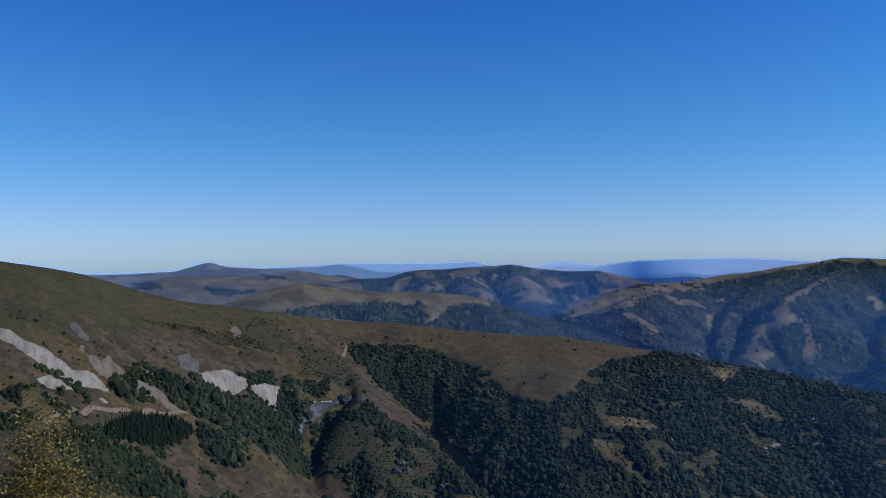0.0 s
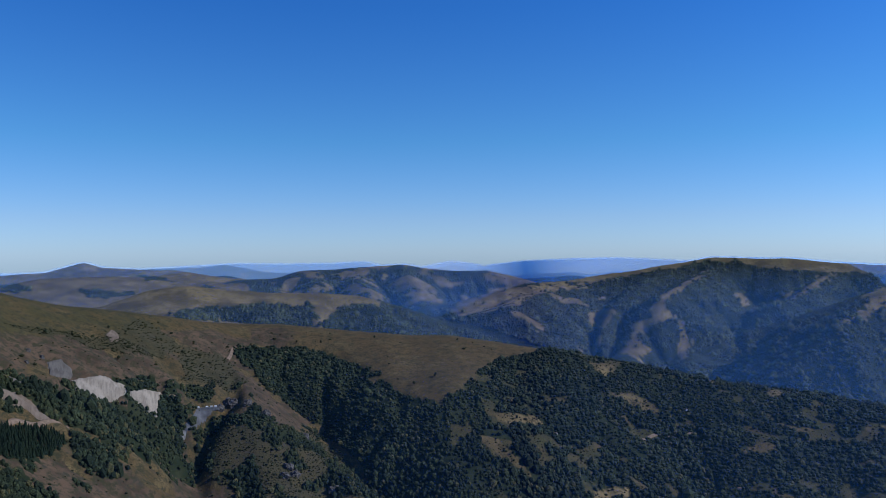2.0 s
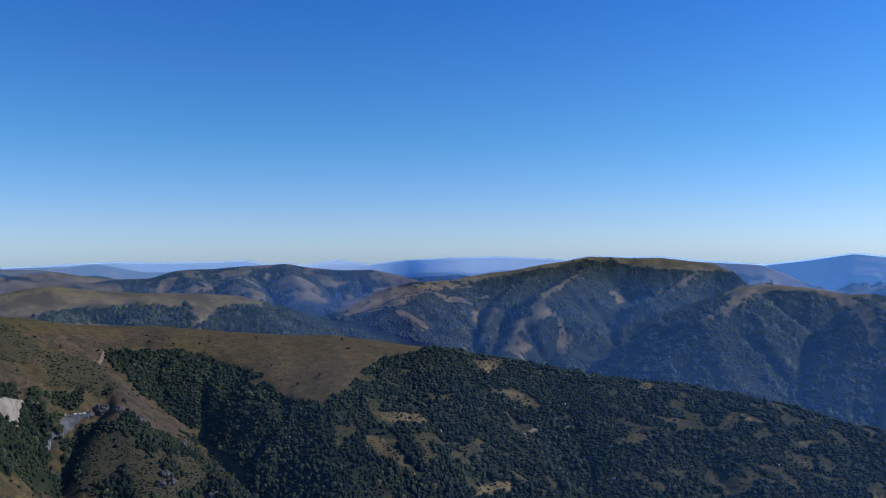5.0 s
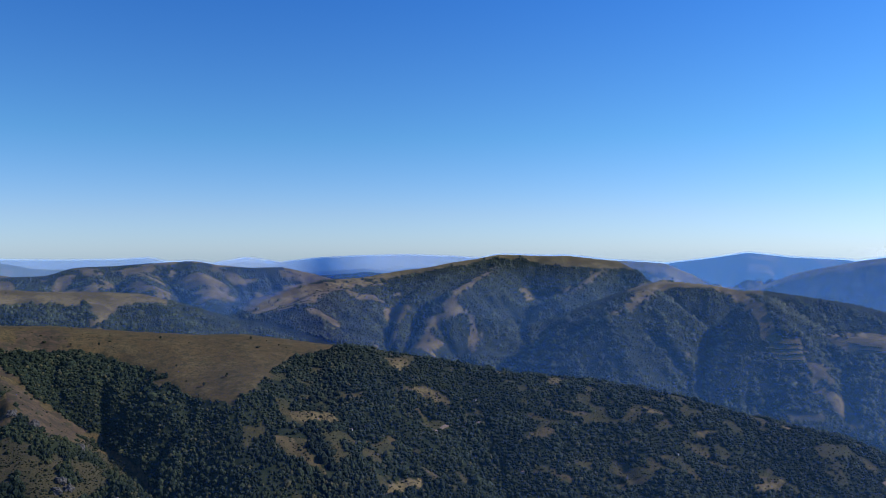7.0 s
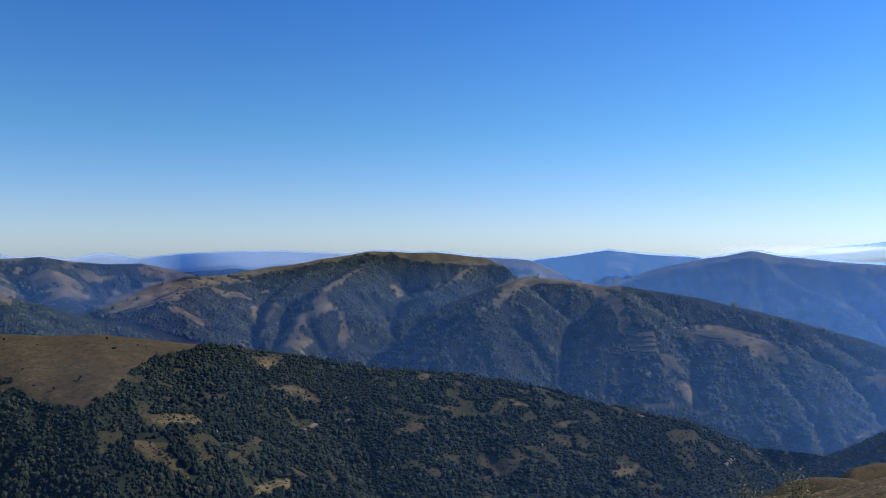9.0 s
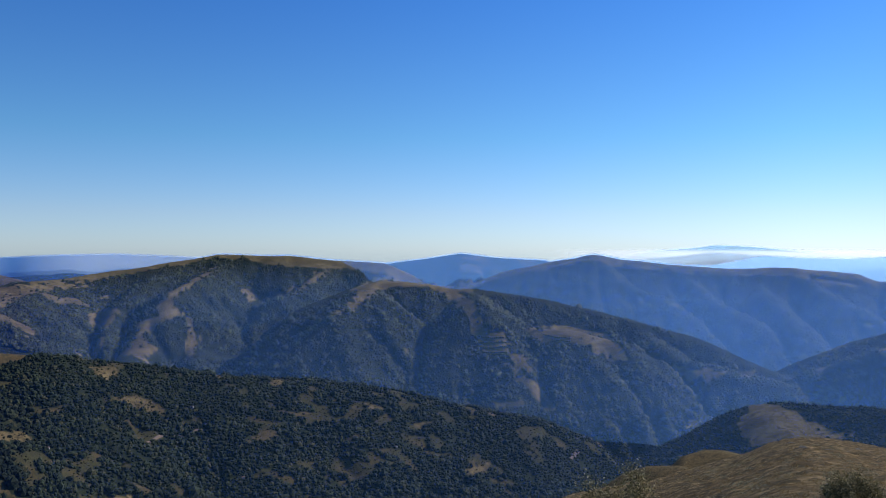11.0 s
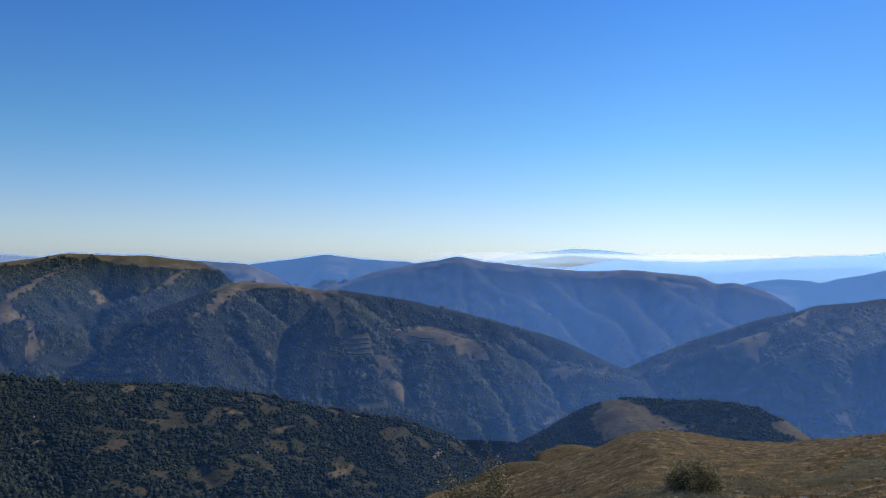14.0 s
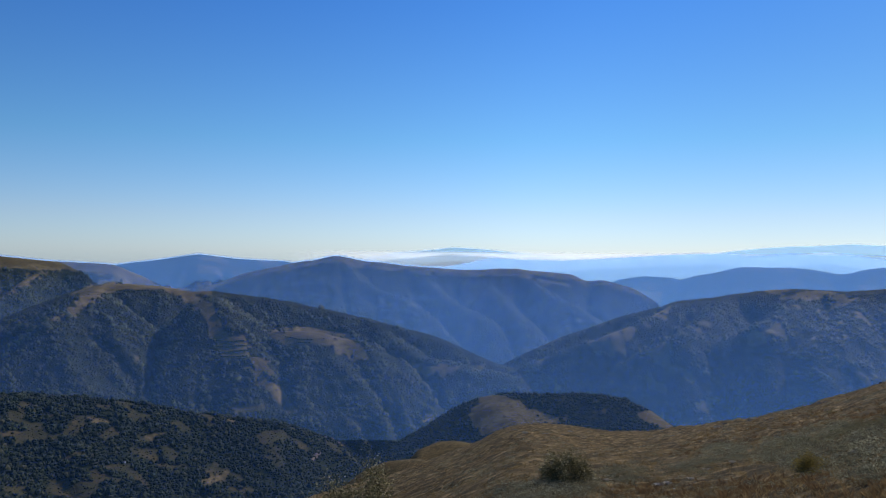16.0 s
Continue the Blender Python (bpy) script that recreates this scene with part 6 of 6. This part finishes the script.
def near_plants():
    tufts = [tuft(k, 9, 0.55, 0.6, 0.010) for k in range(5)]
    az, r, rng = near_scatter(15000, 50, 94, 4.5, 170, 3)
    g, _, di = BROW_LINE
    x, y = r * np.sin(np.radians(az)), r * np.cos(np.radians(az))
    patch = fbm(x / 5, y / 5, 3, 55)
    ok = (r < np.interp(az, g, di) * 1.1) & (rng.random(len(az)) < 0.35 + patch)
    a, d = az[ok], r[ok]
    h = rng.lognormal(0, 0.3, len(a)) * (0.055 + 0.0008 * d)
    plant("dry_grass", tufts, a, d, h * 1.6, h, 0.0, rng, STRAW, "dry straw-coloured grass tufts on the near hillside", "grass")
    # grey-green low shrubs and rust-brown ferns in their patches
    az, r, rng = near_scatter(20000, 60, 94, 4.8, 75, 4)
    el = np.degrees(np.arctan2(land(az, r), r))
    x, y = r * np.sin(np.radians(az)), r * np.cos(np.radians(az))
    f = fbm(x / 4, y / 4, 3, 91)
    sage = np.zeros(az.shape, bool)
    for p in SAGE_PATCHES:
        sage |= inside(p, az + 1.2 * (f - 0.5), el + 1.0 * (f - 0.5))
    ok = (sage & (f > 0.33) & (rng.random(len(az)) < 0.8)) | (rng.random(len(az)) < 0.05)
    a, d = az[ok], r[ok]
    w = rng.lognormal(0, 0.35, len(a)) * (0.12 + 0.0034 * d)
    plant("low_sage_shrubs", [mound(k, 105, 0.072) for k in range(4)], a, d, w, w * 0.8, 0.0, rng, SAGE, "low grey-green shrubs matted over dry grass", "shrubs")
    rust = np.zeros(az.shape, bool)
    for p in RUST_PATCHES:
        rust |= inside(p, az + 1.2 * (f - 0.5), el + 1.0 * (f - 0.5))
    ok = rust & ~sage & (rng.random(len(az)) < 0.5)
    a, d = az[ok], r[ok]
    h = rng.lognormal(0, 0.3, len(a)) * (0.07 + 0.0014 * d)
    plant("withered_fern", [tuft(70 + k, 13, 0.5, 0.8, 0.011) for k in range(4)], a, d, h * 1.2, h, 0.0, rng, RUST, "rust-brown withered ferns among grass", "ferns")
    az, r, rng = near_scatter(2600, 60, 94, 4.6, 11.0, 18)
    h = rng.lognormal(0, 0.3, len(az)) * 0.13
    plant("tall_grass", [tuft(90 + k, 18, 0.5, 0.9, 0.0055) for k in range(4)], az, r, h * 1.2, h, 0.0, rng, RUST, "tall russet grass close to the path", "grass")


near_plants()


def dock_stalk(seed):
    """A dead upright stem with seed clusters."""
    rng = random.Random(seed)
    ob = thing("dock_stalk", (0, 0, 0), 0, "dead brown dock stalk with dark seed clusters", "weed stalk", "dead stalks on the hillside")
    pts = [Vector((0.02 * i * rng.uniform(-1, 1), 0.02 * i * rng.uniform(-1, 1), i * 0.12)) for i in range(7)]
    part("stem", tube(pts, 0.008, None, 4), RUST, ob)
    bm = bmesh.new()
    bmesh.ops.create_icosphere(bm, subdivisions=3, radius=1)
    for v in bm.verts:
        q = 1 + 0.5 * noise.noise(v.co * 3 + Vector((seed, 0, 0))) + 0.3 * noise.noise(v.co * 8)
        v.co = Vector((v.co.x * 0.011 * q, v.co.y * 0.011 * q, 0.5 + v.co.z * 0.26)) + Vector((pts[4].x, pts[4].y, 0))
    part("seed_head", bm, RUST, ob, "dark rust-brown seed head")
    return ob


def scatter_things(makers, count, az0, az1, r0, r1, seed, size=(0.7, 1.3), sink=0.0):
    rng = random.Random(seed)
    first = True
    for k in range(count):
        az = rng.uniform(az0, az1)
        r = r0 * (r1 / r0) ** rng.random()
        p = stand_at(az, r)
        src_ = makers[k % len(makers)]
        s_ = rng.uniform(*size)
        m = pose(p[0], p[1], p[2] - sink * s_, rng.uniform(-8, 8), rng.uniform(-8, 8), rng.uniform(0, 360))
        ob = src_ if k < len(makers) else copy_thing(src_, m)
        ob.matrix_world = m @ Matrix.Diagonal((s_, s_, s_, 1))


scatter_things([dock_stalk(k) for k in range(4)], 70, 70, 93, 14, 48, 17, (0.2, 0.42))

PALE_STONE = plain("pale_stone", (0.55, 0.53, 0.49), 0.9, 5.0, 0.7, 0.02)
DARK_STONE = plain("lichened_stone", (0.17, 0.155, 0.13), 0.9, 3.0, 0.5, 0.05)


def stone(seed, mat, label, group):
    rng = random.Random(seed)
    bm = bmesh.new()
    bmesh.ops.create_icosphere(bm, subdivisions=2, radius=1)
    off = Vector((seed * 3.1, 0, 0))
    sx, sy, sz = rng.uniform(0.8, 1.3), rng.uniform(0.6, 1.0), rng.uniform(0.35, 0.6)
    for v in bm.verts:
        c = v.co * (1 + 0.5 * noise.noise(v.co * 1.4 + off))
        v.co = Vector((c.x * sx, c.y * sy, c.z * sz)) * 0.12
    me = bpy.data.meshes.new("stone")
    bm.to_mesh(me)
    bm.free()
    me.materials.append(mat)
    return tagged(new("stone", me), label, "stone", group)


scatter_things([stone(k, PALE_STONE, "pale bleached stone lying in dry grass", "pale stones") for k in range(4)], 34, 64, 93, 6, 50, 23, (0.2, 0.5), 0.01)
scatter_things([stone(40 + k, DARK_STONE, "dark lichened stone on the brow of the hill", "dark stones") for k in range(3)], 26, 66, 93, 60, 110, 29, (1.5, 5.0), 0.02)


BLEACHED = plain("bleached_leaf", (0.42, 0.37, 0.28), 0.8, 8.0, 0.75, 0.01)


def dead_leaf_plant(seed):
    """A bleached rosette of broad dead leaves."""
    rng = random.Random(seed)
    ob = thing("bleached_mullein", (0, 0, 0), 0, "bleached white rosette of curled dead leaves", "dead plant", "bleached plants")
    for k in range(9):
        a = k * 0.7 + rng.uniform(-0.2, 0.2)
        bm = bmesh.new()
        rows = []
        for i in range(5):
            u = i / 4
            w = 0.05 * math.sin(math.pi * (0.15 + 0.8 * u))
            rr_, z = 0.03 + 0.26 * u, 0.04 + 0.12 * math.sin(2.2 * u)
            rows.append([bm.verts.new((rr_ * math.cos(a) - o * w * math.sin(a), rr_ * math.sin(a) + o * w * math.cos(a), z + abs(o) * 0.02)) for o in (-1, 0, 1)])
        for p, q in zip(rows, rows[1:]):
            for j in range(2):
                bm.faces.new((p[j], p[j + 1], q[j + 1], q[j]))
        part("leaf", bm, BLEACHED, ob)
    return ob


rosettes = [dead_leaf_plant(k) for k in range(2)]
for k, (a, e) in enumerate([(76.78, -15.95), (77.35, -15.79), (73.24, -15.84), (84.9, -13.57), (88.97, -12.6), (84.47, -12.1),
    (81.64, -13.98), (79.96, -14.61), (78.93, -15.32)]):
    p, r = near_place(a, e)
    sc = 0.22 + 0.008 * r + 0.1 * (k < 2)
    m = pose(*p, 0, 0, k * 50)
    ob = rosettes[k] if k < 2 else copy_thing(rosettes[k % 2], m)
    ob.matrix_world = m @ Matrix.Diagonal((sc, sc, sc, 1))
p_, r_b = near_place(*[(86.68, -14.03)][0])
bush(p_, 1.3, 0.30, 7, 7000, 0.014, LEAF_YELLOW, "low yellow-green cushion of herbs among sage")

# ---------------------------------------------------------------- lone trees
def lone_tree(seed, label):
    """A small field tree: tapered trunk, limbs and a clumped leafy crown."""
    rng = random.Random(seed)
    ob = thing("tree", (0, 0, 0), 0, label, "tree", "lone trees in the meadows")
    part("trunk", tube([Vector((0, 0, -0.5)), Vector((0.1, 0, 1.2)), Vector((0, 0.15, 2.6)), Vector((0.1, 0.1, 4.4))], 0.24, None, 7), BARK, ob)
    co, fa, base = [], [], 0
    for k in range(26):
        a, q, z = rng.uniform(0, 6.28), rng.uniform(0.2, 2.2), rng.uniform(2.0, 6.2)
        q *= math.sin(math.pi * min(0.95, (z - 1.2) / 5.6))
        c, f = LUMPS[k % len(LUMPS)]
        w = rng.uniform(0.6, 1.15)
        co.append(c * w + np.array([q * math.cos(a), q * math.sin(a), z]))
        fa.append(f + base)
        base += len(c)
        if k < 5:
            part("limb", tube([Vector((0, 0.1, 1.6 + 0.3 * k)), Vector((q * math.cos(a) * 0.6, q * math.sin(a) * 0.6, z - 0.7)), Vector((q * math.cos(a), q * math.sin(a), z))], 0.09, None, 5), BARK, ob)
    me = mesh_from("crown", np.concatenate(co), np.concatenate(fa), False)
    me.materials.append(leaf_near)
    cr = new("crown", me)
    cr.parent = ob
    return ob


tree_kinds = [lone_tree(k, "small green field tree with a clumped crown") for k in range(4)]
tree_sites = [(64.2, -11.81), (63.37, -12.66), (66.14, -10.46), (69.3, -11.58)] + [(7.39, -8.88), (5.81, -9.51), (5.47, -10.17),
    (4.01, -8.08), (-0.88, -6.38), (-2.59, -6.36), (2.96, -6.13)] + [(20.47, -10.19), (22.35, -10.02), (18.98, -8.24), (13.27, -11.87),
    (14.67, -11.85), (21.75, -10.63)] + [(9.02, -6.4), (10.1, -6.55), (10.94, -6.89), (7.31, -8.98)] + [(-15.08, -4.88), (-14.45, -7.06),
    (-18.84, -5.06), (-23.6, -6.62), (-26.96, -5.75), (-25.77, -5.17)]
for k, (a, e) in enumerate(tree_sites):
    r = reach(a, e, 250.0)
    p = xyz(np.array([a]), np.array([r]))[0]
    if r < 900:
        continue
    sc = 0.65 + 0.11 * ((k * 7) % 6)
    m = pose(p[0], p[1], p[2], 0, 0, (k * 77) % 360)
    ob = tree_kinds[k] if k < 4 else copy_thing(tree_kinds[k % 4], m)
    ob.matrix_world = m @ Matrix.Diagonal((sc, sc, sc, 1))


def hedges(lines, name, label, width):
    rng = np.random.default_rng(12)
    A, R = [], []
    for line in lines:
        for (a0, e0), (a1, e1) in zip(line, line[1:]):
            r0, r1 = reach(a0, e0, 250.0), reach(a1, e1, 250.0)
            n = max(4, int(abs(radians(a1 - a0)) * r0 / (width * 1.1)))
            u = np.linspace(0, 1, n)
            A.append(a0 + (a1 - a0) * u), R.append(r0 + (r1 - r0) * u)
    az, r = np.concatenate(A), np.concatenate(R)
    w = rng.uniform(0.6, 1.2, len(az)) * width
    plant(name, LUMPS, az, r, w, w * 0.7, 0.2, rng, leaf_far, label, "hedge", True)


hedges([[(44.96, -6.71), (46.16, -6.82), (47.34, -6.78)], [(44.85, -7.06), (46.16, -7.16), (47.4, -7.12)], [(44.89, -7.44),
    (46.37, -7.52), (47.4, -7.49)], [(45.18, -6.35), (46.38, -6.48), (47.13, -6.42)],
        [(49.94, -6.12), (50.94, -6.34), (51.93, -6.35)], [(50.74, -6.62),
    (51.93, -6.64)]], "terrace_hedge", "dark hedge lines along old field terraces", 4.0)
hedges([[(3.7, -4.87), (5.05, -5.16), (6.07, -5.32)], [(10.84, -4.23), (12.37, -3.67), (13.68, -3)], [(11.71, -4.45), (13.67, -3.88),
    (15.6, -3.2)], [(17.49, -2.64), (19.34, -2.09)], [(9.74, -4.59), (11.92, -4.01),
    (13.15, -3.66)]], "field_hedge", "dark hedgerows between far meadows", 4.5)


# dark stones and low shrubs that stand on the brow
brow_stones = [stone(80 + k, DARK_STONE, "dark rock on the skyline of the hill", "skyline rocks") for k in range(3)]
for k, (a, e) in enumerate([(78.26, -11.89), (78.9, -11.77), (81.11, -11.49), (86.98, -9.88), (87.38, -9.74), (90, -8.39), (90.66, -7.91),
    (90.41, -8.14), (74.93, -12.53), (77.01, -12.24)]):
    r = float(np.interp(a, BROW_LINE[0], BROW_LINE[2])) * 0.97
    p = xyz(np.array([a]), np.array([r]))[0]
    sc = (2.4, 1.6, 2.9, 2.6, 2.1, 3.1, 3.6)[k % 7]
    m = pose(*p, 0, 0, k * 67)
    ob = brow_stones[k] if k < 3 else copy_thing(brow_stones[k % 3], m)
    ob.matrix_world = m @ Matrix.Diagonal((sc, sc, sc * 1.2, 1))
